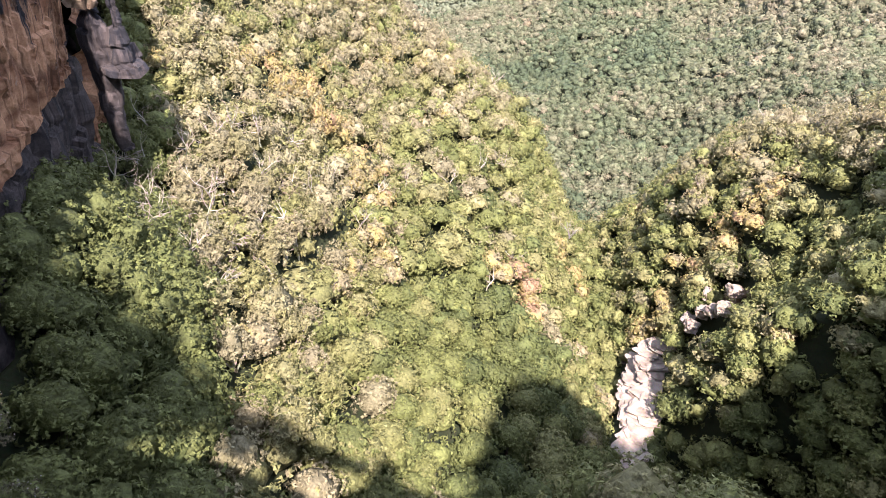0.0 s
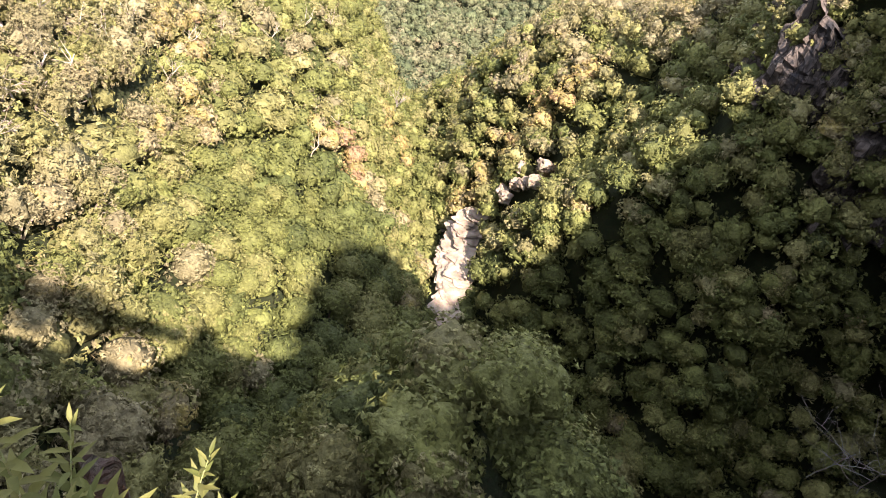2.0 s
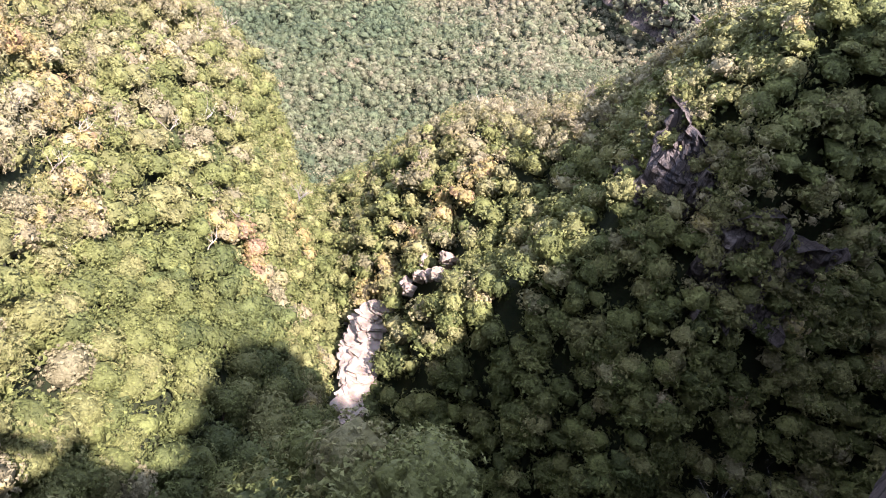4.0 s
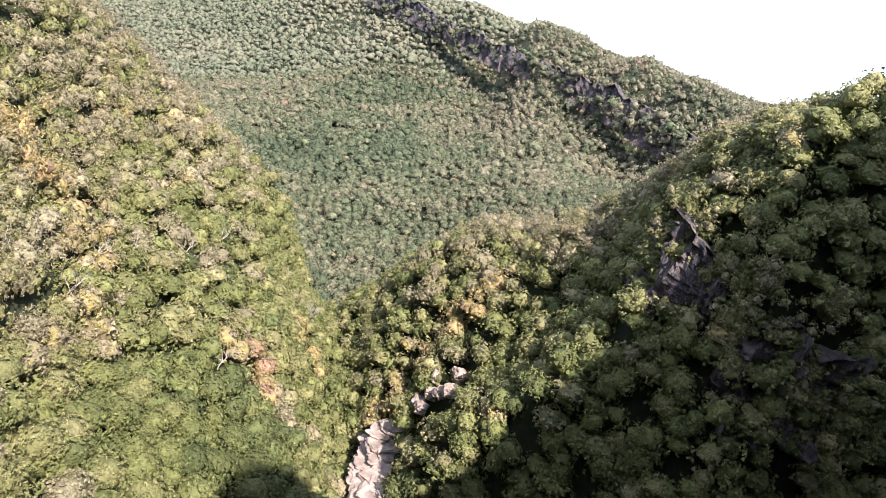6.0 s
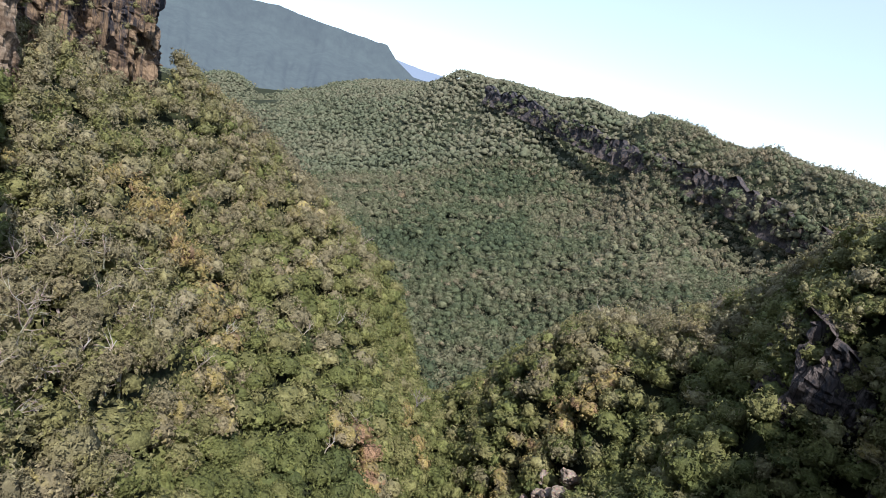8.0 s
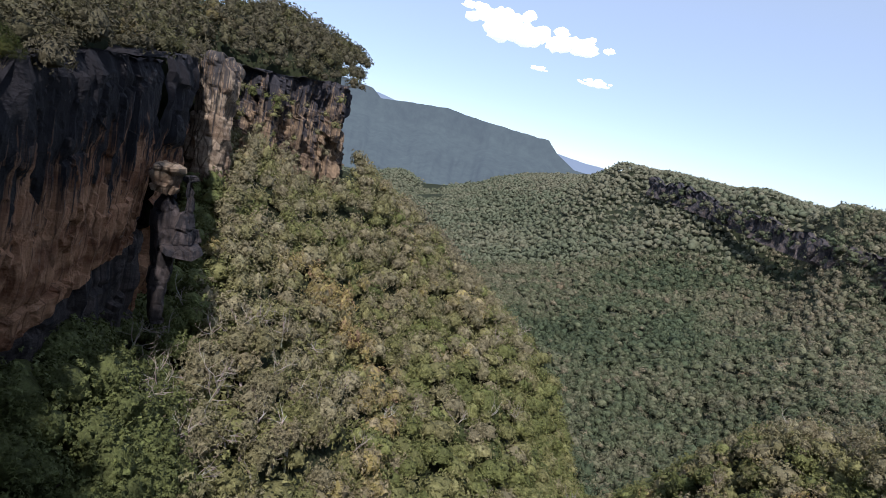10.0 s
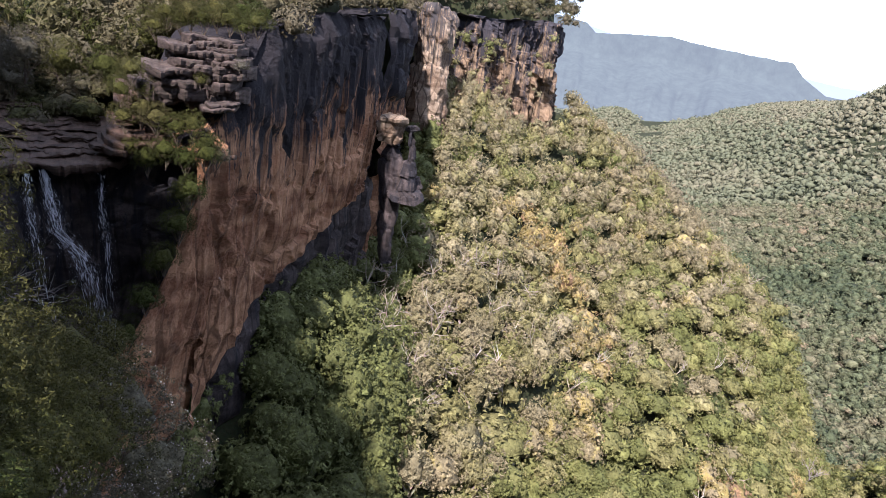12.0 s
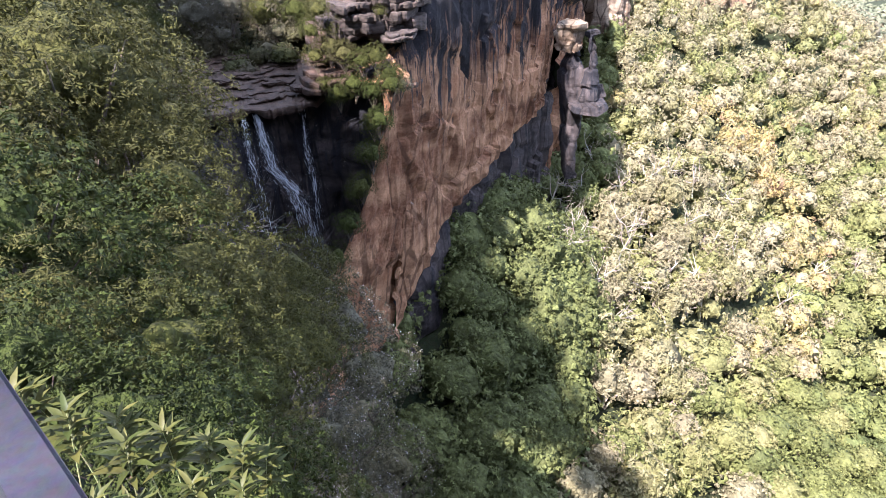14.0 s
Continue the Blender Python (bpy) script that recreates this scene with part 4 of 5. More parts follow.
bases = [tree_base(300 + k, k >= 4) for k in range(8)]
used = set()
rng = np.random.default_rng(77)
zc = canopy(x, y)
for i in np.where(single)[0]:
    gum = rng.random() < g[i]
    k = int(rng.integers(4, 8)) if gum else int(rng.integers(0, 4))
    s = size[i] * rng.uniform(0.85, 1.25)
    m = Matrix.LocRotScale((x[i], y[i], zc[i] - 0.78 * s), Euler((0, 0, rng.uniform(0, 6.28))), None)
    if k in used:
        ob = copy_thing(bases[k], m)
        ob.scale = (s, s, s)
    else:
        ob = bases[k]
        used.add(k)
        ob.matrix_basis = m
        ob.scale = (s, s, s)
    for c in ob.children:
        c.color = (t[i], 0, 0, 1)
    tone = "russet flowering" if t[i] > 0.96 else "yellow-green" if t[i] > 0.86 else "grey-olive" if t[i] > 0.6 else "olive-green" if t[i] > 0.38 else "deep green"
    tagged(ob, f"{tone} {'gum tree with an open crown' if gum else 'broadleaf tree with a rounded crown'} on the gorge floor", "tree", "trees in the gorge")


# ---- dead and bare trees ----
def branching(rng, base, way, length, radius, depth, out, spreading=0.7):
    n = 5
    p, d = [np.array(base, float)], np.array(way, float)
    for k in range(n):
        d = unit(d + rng.normal(size=3) * 0.16 + np.array([0, 0, 0.03]))
        p.append(p[-1] + d * length / n)
    out.append(limb(p, np.linspace(radius, radius * 0.45, n + 1), 5 if depth > 1 else 4))
    if depth > 0:
        for k in range(3 if depth > 1 else 2):
            j = int(rng.integers(2, n + 1))
            branching(rng, p[j], unit(d + rng.normal(size=3) * spreading), length * rng.uniform(0.45, 0.7), radius * 0.45, depth - 1, out, spreading)


def bare_tree(seed, name, mat, label, spreading=0.7, lean=(0, 0, 1), depth=3, thick=1.0):
    rng = np.random.default_rng(seed)
    root = new(name)
    root.empty_display_size = 0.2
    trunk, twigs = [], []
    branching(rng, (0, 0, 0), unit(np.array(lean, float)), 0.55, 0.022 * thick, 0, trunk)
    tip = trunk[0][0][-5:].mean(0)
    for k in range(4):
        branching(rng, tip * rng.uniform(0.45, 1.0), unit(np.array(lean, float) + rng.normal(size=3) * spreading), 0.42, 0.011 * thick, depth - 1, twigs, spreading)
    part_of("trunk", from_arrays("trunk", *stack(trunk), mat), root)
    part_of("branchwork", from_arrays("branchwork", *stack(twigs), mat), root)
    return tagged(root, label, "dead tree", "bare trees")


def stand(ob, x, y, z, s, rz=0.0):
    ob.matrix_basis = Matrix.LocRotScale((x, y, z), Euler((0, 0, rz)), (s, s, s))
    return ob


pale_bases = [bare_tree(400 + k, "bare_tree", bark_pale, "pale bare gum trunk leaning out of the canopy", 0.55, (0.3, 0.1, 1)) for k in range(3)]
trunks_left = [(-49.6, 96, 9), (-47.5, 100, 8), (-46.5, 108, 8), (-45.0, 98, 9), (-44, 112, 8), (-42.5, 104, 9), (-41, 95, 8), (-40, 120, 8), (-38, 112, 8), (-36.5, 104, 7), (-33, 120, 8), (-46, 88, 8), (-43, 86, 7), (-18, 210, 9),
               (-16, 235, 9), (-22, 180, 8), (-26, 165, 7), (-12, 150, 8), (-15, 130, 7), (16, 190, 8), (12, 200, 8), (-51, 92, 9)]
trunks_mid = [(-50.5, 104, 9), (-49, 88, 8), (-48.6, 112, 9), (-48, 94, 9), (-45.6, 118, 8), (-44.6, 90, 8), (-43.4, 98, 9), (-42, 116, 8), (-39, 100, 8), (-37.5, 124, 8), (-35, 112, 8), (-34, 134, 8), (-31, 130, 8), (-29, 122, 7),
              (-27, 140, 8), (-24, 150, 8), (-20, 160, 8), (-17, 175, 9), (-14, 190, 9), (8, 205, 8), (19, 186, 8), (4, 190, 8)]
rng = np.random.default_rng(9)
for k, (a, d, s) in enumerate(trunks_left + trunks_mid):
    px, py, _ = polar(a, d)
    pz = float(canopy(np.array([px]), np.array([py]))[0]) - 0.42 * s
    ob = pale_bases[k] if k < 3 else copy_thing(pale_bases[k % 3], Matrix.Identity(4))
    stand(ob, px, py, pz, s, rng.uniform(0, 6.28))
grey_base = bare_tree(420, "dead_tree", bark_dead, "grey dead tree standing bare beside the creek", 0.8, (0, 0, 1), 3)
px, py, _ = polar(-7.1, 203)
stand(grey_base, px, py, float(canopy(np.array([px]), np.array([py]))[0]) - 3, 12, 1.0)
for k, (a, d, z, s) in enumerate([(47.5, 19, -14.8, 3.6), (51, 18.5, -13.4, 3.8), (55, 18, -12.6, 4.0), (58, 17.5, -12.4, 3.6)]):
    px, py, _ = polar(a, d)
    ob = stand(bare_tree(430 + k, "bare_shrub", bark_twig, "leafless grey shrub on the cliff below the lookout", 0.9, (-0.2, 0.1, 1), 4, 0.3), px, py, z, s, k * 1.7)
for k, (a, d, z, s) in enumerate([(-83.5, 40, -15.4, 7.0), (-82.4, 41, -16.0, 6.5), (-84.5, 38, -14.8, 6.0)]):
    px, py, _ = polar(a, d)
    stand(bare_tree(440 + k, "dead_branch", bark_dead, "bleached dead branches reaching out beside the waterfall", 0.4, (0.75, 0.75, 0.12), 2, 0.3), px, py, z, s, 0.4 * k)


# ---- rocks ----
def rock(name, seed, size, mat, label, group="", parent=None, rough=0.25, boxy=0.6):
    """A weathered block: a cube rounded, split by noise and flattened."""
    bm = bmesh.new()
    bmesh.ops.create_cube(bm, size=2)
    bmesh.ops.subdivide_edges(bm, edges=bm.edges[:], cuts=5, use_grid_fill=True)
    for v in bm.verts:
        c = v.co.copy()
        r = c.normalized()
        c = c * boxy + r * (1 - boxy) * 1.25
        w = fbm(*(r * 1.3 + Vector((seed * 3.7, 0, 0))), 4)
        st = noise.cell(Vector((c.x * 1.2 + seed, c.y * 1.2, c.z * 2.5)))
        c *= 1 + rough * w + 0.12 * (st - 0.5)
        v.co = Vector((c.x * size[0] / 2, c.y * size[1] / 2, c.z * size[2] / 2))
    me = bpy.data.meshes.new(name)
    bm.to_mesh(me), bm.free()
    me.materials.append(mat)
    ob = new(name, me)
    return tagged(ob, label, "rock", group)


rng = np.random.default_rng(21)
for k in range(72):
    v = k / 71 * 0.86
    a, d = 4.2 - 1.6 * v + rng.normal() * (0.6 + 0.8 * v), 119 + 50 * v + rng.normal() * 1.5
    px, py, _ = polar(a, d)
    pz = float(ground_height(np.array([px]), np.array([py]))[0])
    s = rng.uniform(1.4, 6.8)
    ob = rock("creek_boulder", 60 + k, (s * 1.35, s, s * 0.22), creek_mat, "pale sun-bleached boulder in the creek bed", "creek boulders")
    ob.matrix_basis = pose(px, py, pz + 0.2, rng.uniform(-9, 9), rng.uniform(-9, 9), rng.uniform(0, 360))
for k in range(8):
    px, py, _ = polar(rng.uniform(6.0, 9.5), rng.uniform(148, 158))
    pz = float(canopy(np.array([px]), np.array([py]))[0]) - 2.0
    ob = rock("creek_boulder", 160 + k, (3.5, 3, 3.0), creek_mat, "pale sun-bleached boulder below the rock scar", "creek boulders")
    ob.matrix_basis = pose(px, py, pz - 0.5, rng.uniform(-15, 15), rng.uniform(-15, 15), rng.uniform(0, 360))

def bedded(name, a0, a1, beds, mat, label, seed, ragged=1.0, taper=1.2):
    """Flat-lying rock beds over a stretch of azimuth, each a worn sheet with a broken front edge: (front, back, top, thickness)."""
    root = new(name)
    start, end = a0, a1
    for m, (d0, d1, top, thick) in enumerate(beds):
        a0 = start + taper * noise.cell(Vector((m * 1.3, seed, 2.0))) + 0.12 * taper * m
        a1 = end - 0.5 * taper * noise.cell(Vector((m * 1.7, seed, 5.0)))
        na = max(12, int((a1 - a0) * radians(1) * d0 / 0.22))
        rows = []
        for i in range(na + 1):
            u = i / na
            a = a0 + (a1 - a0) * u
            w = 1.5 * fbm(a * 0.35, seed, m * 3.1) + 0.5 * fbm(a * 1.7, seed + 5, m * 2.3) + 0.55 * noise.cell(Vector((a * 0.8 + m * 0.37, m * 1.7, seed)))
            d = d0 + ragged * w + 4.0 * (max(0, 0.16 - min(u, 1 - u)) / 0.16) ** 2 + 0.5 * ragged * abs(noise.noise(Vector((a * 2.4, m * 3.3, seed))))
            h = top + 0.22 * fbm(a * 0.4, seed + 2, m * 1.9) + 0.10 * fbm(a * 2.2, m * 4.1, seed)
            t = thick * (0.8 + 0.5 * fbm(a * 0.6, m * 2.7, seed + 8))
            n1, n2 = 0.10 * fbm(a * 3.1, m, seed), 0.10 * fbm(a * 2.6, m + 9, seed)
            # underside, worn face, lip, then the top running back
            for dd, zz in ((0.42, h - t), (0.10 + n1, h - 0.70 * t), (n2, h - 0.30 * t), (0.08, h - 0.06), (0.45, h), (1.6, h + 0.03 + n1), ((d1 - d) * 0.6, h + 0.02), (d1 - d, h)):
                rows.append((*polar(a, d + dd)[:2], zz))
        v = np.array(rows)
        ix = np.arange(len(v)).reshape(na + 1, 8)
        f = np.stack([ix[:-1, :-1], ix[:-1, 1:], ix[1:, 1:], ix[1:, :-1]], -1).reshape(-1, 4)
        part_of("slab", from_arrays("slab", v, f, mat), root)
    return tagged(root, label, "rock", "sandstone slabs")


bedded("rock_shelf", -88, -70.6, [(62.6, 84, -12.75, 1.0)] + [(63.2 + 1.55 * m, 84, -12.75 + 0.21 * m, 0.42) for m in range(1, 12)], ledge_mat, "dark reddish brown wet bedded rock shelf above the falls", 4.0)
bedded("rock_shelf", -72.4, -62.8, [(62.6 + 0.5 * m, 76, -11.4 + 0.62 * m, 0.85) for m in range(10)], ledge_mat, "broken brown sandstone ledges stepping up to the cliff rim", 9.0, 1.1, 2.4)
bedded("rock_slab", -66.6, -62.6, [(60.6, 66, -6.7, 0.55), (61.2, 66, -6.35, 0.5)], outcrop_mat, "pale flat sandstone slab on the rim beside the falls", 15.0, 0.5)
bedded("rock_outcrop", -69.8, -61.9, [(62.2 + i, 72, z, 1.4 * t) for i, z, t in ((1.0, -5.9, 1.2), (0.6, -5.2, 1.0), (0.3, -4.6, 0.9), (0.7, -4.2, 0.7), (0.1, -3.7, 0.7), (0.5, -3.3, 0.7), (0.2, -2.8, 0.7), (0.7, -2.4, 0.7), (0.4, -1.95, 0.7), (1.1, -1.55, 0.7), (1.9, -1.2, 0.7), (3.0, -0.85, 0.6))], outcrop_mat, "weathered layered sandstone outcrop on the cliff rim", 21.0, 0.8, 1.6)
for k, (a, d, z, s) in enumerate([(-70.6, 67.5, -9.2, 3.0), (-75.5, 70, -11.9, 1.8), (-79.5, 72, -11.6, 2.2), (-82, 69, -12.0, 1.8), (-73.2, 66, -11.8, 2.0)]):
    px, py, _ = polar(a, d)
    ob = rock("rock_ledge", 200 + k, (s * 1.2, s * 0.8, s * 0.34), ledge_mat, "loose sandstone block on the ledges beside the falls", "sandstone slabs", None, 0.35, 0.75)
    ob.matrix_basis = pose(px, py, z, rng.uniform(-6, 6), rng.uniform(-6, 6), rng.uniform(0, 180))

# rock under the lookout
ob = rock("lookout_rock", 300, (3.6, 4.4, 2.4), ledge_mat, "brown sandstone outcrop under the lookout", "", None, 0.1, 0.8)
ob.matrix_basis = pose(-0.7, -1.0, -2.55, 0, 0, 4)
ob = rock("rock", 303, (0.13, 0.11, 0.5), ledge_mat, "reddish brown stone block among the leafy sprigs", "", None, 0.1, 0.9)
ob.matrix_basis = pose(-1.0, 1.11, -1.08, 0, 0, 40)


# ---- waterfall ----
def strand(rng, way, width, threads, droplets):
    """Falling water along (azimuth, distance, elevation) stations: torn threads and drops."""
    w = np.array([(*polar(a, d)[:2], 1.6 + d * math.tan(radians(e))) for a, d, e in way])
    s = np.linspace(0, 1, len(w))
    pieces = []
    side = np.array([-math.cos(radians(way[0][0])), math.sin(radians(way[0][0])), 0.0])
    for k in range(threads):
        a = rng.uniform(0, 0.9) ** 1.4
        b = min(1, a + rng.uniform(0.012, 0.05))
        u = np.linspace(a, b, 5)
        p = np.stack([np.interp(u, s, w[:, i]) for i in range(3)], 1)
        off = rng.normal() * width * (0.25 + 1.3 * a)
        p = p + side * off + rng.normal(size=(5, 3)) * 0.03 + np.array([0.83, 0.55, 0]) * rng.normal() * 0.15
        rr = rng.uniform(0.008, 0.030) * np.array([0.4, 1.0, 0.9, 0.6, 0.2])
        pieces.append(limb(p, rr, 3))
    n = droplets
    u = rng.uniform(0.1, 1.12, n)
    p = np.stack([np.interp(np.minimum(u, 1), s, w[:, i]) for i in range(3)], 1)
    p[:, 2] -= np.maximum(u - 1, 0) * 30
    p += side * (rng.normal(size=(n, 1)) * width * (0.5 + 1.6 * u[:, None])) + rng.normal(size=(n, 3)) * 0.12
    pieces.append(leaves(rng, p, unit(rng.normal(size=(n, 3))), 0.06, 0.022))
    return stack(pieces)


rng = np.random.default_rng(31)
falls = new("waterfall")
tagged(falls, "thin white waterfall splitting into strands over dark rock", "waterfall")
for way, wd, th, dr in ((((-78.4, 62.6, -13.4), (-78.4, 62.0, -16.2), (-78.2, 61.5, -18.9), (-77.6, 60.5, -24.8), (-77.0, 60, -29)), 0.26, 150, 2600),
                        (((-77.3, 63.4, -13.2), (-76.9, 62.6, -15.8), (-76.5, 62.0, -18.1), (-74.9, 61.0, -20.3), (-74.4, 60.5, -22.4), (-73.6, 60, -26.5), (-73.4, 59.5, -30)), 0.42, 420, 6500),
                        (((-73.2, 64.4, -12.9), (-73.3, 63.5, -16.9), (-73.0, 62.5, -19.2), (-72.8, 61.0, -26.4), (-72.6, 60.5, -29)), 0.20, 90, 1900)):
    v, f = strand(rng, way, wd, th, dr)
    part_of("water_strand", from_arrays("water_strand", v, f, water_mat), falls)


# ---- shrubs ----
def shrub_base(seed, name, clumps, per, length, width, flat, label, flowers=0, fuzz=0.7):
    rng = np.random.default_rng(seed)
    root = new(name)
    root.empty_display_size = 0.1
    v, f = tufted_crown(seed, 3, 20, clumps, per, 0.055, length, flat, width / length, 0.12, fuzz, 0.52)
    n = clumps * per
    mid_ = v[len(v) - 3 * n:].reshape(n, 3, 3).mean(1, keepdims=True)
    part_of("foliage", from_arrays("foliage", v, f, leaf_shrub, smooth=True), root)
    stems = []
    for k in range(7):
        a = rng.uniform(0, 6.28)
        e = np.array([math.cos(a) * 0.33, math.sin(a) * 0.33, rng.uniform(0.3, 0.62) * flat])
        stems.append(limb([(0, 0, -0.16), e * 0.4 + np.array([0, 0, -0.03]), e], [0.012, 0.008, 0.003], 4))
    part_of("stem", from_arrays("stem", *stack(stems), bark_dark), root)
    if flowers:
        i = rng.choice(n, flowers, replace=False)
        c = mid_[i, 0] + unit(mid_[i, 0] - np.array([0, 0, 0.4 * flat])) * 0.02
        c = c[c[:, 2] > 0.3 * flat]
        fv, ff = leaves(rng, c, unit(rng.normal(size=(len(c), 3)) + np.array([0.4, 0, 0.8])), length * 0.40, length * 0.36)
        part_of("blossom", from_arrays("blossom", fv, ff, flower_mat), root, "small white blossom")
    return tagged(root, label, "shrub", "shrubs by the falls")


fine = [shrub_base(500 + k, "shrub", 260, 20, 0.031, 0.011, 0.95, "olive fine-leaved shrub on the bank", 0, 0.6) for k in range(3)]
broad = [shrub_base(510 + k, "shrub", 240, 19, 0.032, 0.016, 0.9, "bright green leafy shrub on the bank", 0, 0.45) for k in range(2)]
white = [shrub_base(520 + k, "flowering_shrub", 240, 20, 0.029, 0.010, 0.85, "grey-green shrub dotted with small white flowers", 420, 0.7) for k in range(2)]
tuft = [shrub_base(530 + k, "shrub", 240, 21, 0.038, 0.009, 1.0, "drooping yellow-green grassy shrub on the bank", 0, 0.5) for k in range(2)]
placed = set()


def plant(bank, k, a, d, drop, s, tint):
    """Sets a shrub so that the middle of its foliage lies drop below the eye."""
    px, py, _ = polar(a, d)
    base = bank[k % len(bank)]
    m = Matrix.Identity(4)
    ob = copy_thing(base, m) if base.name in placed else base
    placed.add(base.name)
    stand(ob, px, py, 1.6 - drop - 0.5 * s, s, k * 2.399)
    for c in ob.children:
        c.color = (tint, 0, 0, 1)
    return ob


# the bank between lookout and falls: azimuth, distance, elevation of the middle, width, kind, tint
BANK_A = [(-97, 13, -15, 4.2, 1, 0.55), (-92, 16, -8, 5.0, 3, 0.6), (-95, 10, -24, 3.2, 1, 0.25), (-90, 12, -22, 3.2, 1, 0.2), (-88, 17, -12, 5.0, 3, 0.62), (-85, 20, -14, 4.6, 3, 0.66), (-90, 25, -6, 6.0, 3, 0.6), (-86, 27, -12, 5.0, 0, 0.75)]
BANK_B = [(-96, 7.5, -31, 2.2, 1, 0.15), (-91, 8.5, -29, 2.2, 1, 0.2), (-87, 11, -26, 3.0, 0, 0.6), (-83.5, 14, -25, 3.2, 0, 0.6), (-81, 17, -29, 3.4, 0, 0.55), (-76.5, 20, -28, 3.8, 0, 0.65), (-83.5, 21, -20, 3.4, 0, 0.7), (-79.5, 24, -28.5, 3.4, 0, 0.8)]
BANK_C = [(-74.5, 23, -29, 3.6, 0, 0.75), (-72.5, 17, -32, 3.2, 2, 0.95), (-70, 14, -37, 2.8, 2, 0.9), (-76, 13, -34, 2.8, 0, 0.6), (-80, 10.5, -34, 2.4, 0, 0.5), (-84, 8, -36, 2.0, 0, 0.45), (-73, 10, -41, 2.2, 2, 0.95), (-77, 8, -42, 1.8, 2, 0.9)]
BANK_D = [(-69, 10.5, -45, 2.2, 2, 0.95), (-88, 6, -37, 1.6, 1, 0.2), (-81, 6.5, -43, 1.5, 0, 0.6), (-72, 8, -49, 1.7, 2, 1.0), (-78.5, 23, -31, 3.0, 1, 0.45), (-74.8, 26, -30.5, 2.0, 1, 0.5), (-86, 14, -19, 3.4, 3, 0.6), (-84.5, 33, -15, 4.0, 0, 0.75)]
BANK_F = [(-84, 5, -45, 1.7, 1, 0.3), (-79, 5.6, -49, 1.7, 0, 0.5), (-87, 4.4, -44, 1.4, 1, 0.2), (-75, 6.4, -51, 1.7, 2, 0.9), (-82, 4.6, -52, 1.5, 0, 0.5), (-91, 4.6, -40, 1.5, 1, 0.2), (-95, 5, -36, 1.6, 1, 0.25), (-71, 6.8, -54, 1.6, 2, 0.95),
          (-90, 7.2, -32, 2.2, 0, 0.5), (-86.5, 9.5, -30, 2.6, 0, 0.55), (-77.5, 16, -31, 3.2, 0, 0.6), (-82.5, 12, -29, 2.8, 0, 0.6), (-94, 14, -18, 3.6, 0, 0.55), (-98, 8, -26, 2.4, 3, 0.6), (-88, 22, -14, 4.2, 0, 0.7), (-81, 9, -37, 2.2, 0, 0.5)]
BANK_E = [(-100, 9, -18, 3.0, 1, 0.2), (-101, 6, -28, 1.8, 1, 0.25), (-93, 22, -4, 5.5, 1, 0.5), (-97, 20, -7, 5.5, 3, 0.6), (-88, 32, -6, 6.0, 3, 0.6), (-85.5, 40, -8.5, 5.5, 0, 0.75), (-86, 45, -9.5, 5.0, 0, 0.8), (-100, 14, -10, 4.0, 0, 0.7)]
kinds = (fine, broad, white, tuft)
n = 0
for a, d, e, s, k, tint in BANK_A + BANK_B + BANK_C + BANK_D + BANK_E + BANK_F:
    plant(kinds[k], n, a, d, d * math.tan(radians(-e)), s, tint)
    n += 1
# behind and beside the shelf
SHELF_BACK = [(-86, 84, -5.5, 7, 0, 0.3), (-83.4, 86, -5.6, 5.5, 0, 0.4), (-80.6, 83.5, -4.6, 6.6, 2, 0.98), (-78.0, 83, -4.2, 6.2, 2, 0.98), (-78.8, 81.5, -6.4, 4.0, 2, 0.95), (-75.4, 83, -5.0, 5.6, 0, 0.55), (-72.6, 82, -5.0, 5, 0, 0.4), (-89, 88, -3.5, 8, 0, 0.4)]
SHELF_SIDE = [(-74.2, 81, -6.6, 3.6, 2, 0.9), (-82.4, 81, -7.2, 3.2, 2, 0.9), (-71.6, 78, -6.4, 3.2, 0, 0.35), (-85, 92, -2.5, 8, 0, 0.3), (-81, 94, -2.5, 8, 0, 0.25), (-77, 94, -2.5, 8, 0, 0.3), (-73, 92, -2.6, 8, 1, 0.4), (-71.4, 64.2, -8.8, 2.8, 0, 0.6), (-70.2, 63.6, -8.2, 3.0, 0, 0.7), (-71.0, 63.4, -11.2, 2.0, 1, 0.5)]
LEDGE_LOW = [(-69.0, 62.4, -8.8, 3.0, 0, 0.75), (-67.4, 61.4, -9.4, 3.0, 1, 0.4), (-66.2, 60.6, -9.2, 2.8, 1, 0.5), (-65.2, 60.2, -10.6, 2.8, 1, 0.4), (-68.4, 61.4, -11.4, 3.0, 0, 0.4), (-66.8, 60.6, -12.0, 2.8, 1, 0.25), (-64.2, 60, -11.6, 2.2, 2, 0.9), (-69.8, 62, -12.2, 2.8, 0, 0.4),
             (-69.5, 84, -2.4, 7, 1, 0.5), (-66.5, 80, -0.8, 6, 0, 0.6), (-64.5, 76, 0.0, 5, 1, 0.35), (-62.5, 74, 0.2, 5, 1, 0.3), (-61.3, 71, -0.2, 4, 1, 0.3), (-67.5, 60, -17.5, 3.0, 0, 0.4), (-69.0, 58.5, -21, 3.0, 0, 0.4), (-67.0, 59, -15.0, 2.6, 0, 0.5), (-70, 57.5, -24.0, 2.6, 0, 0.45)]
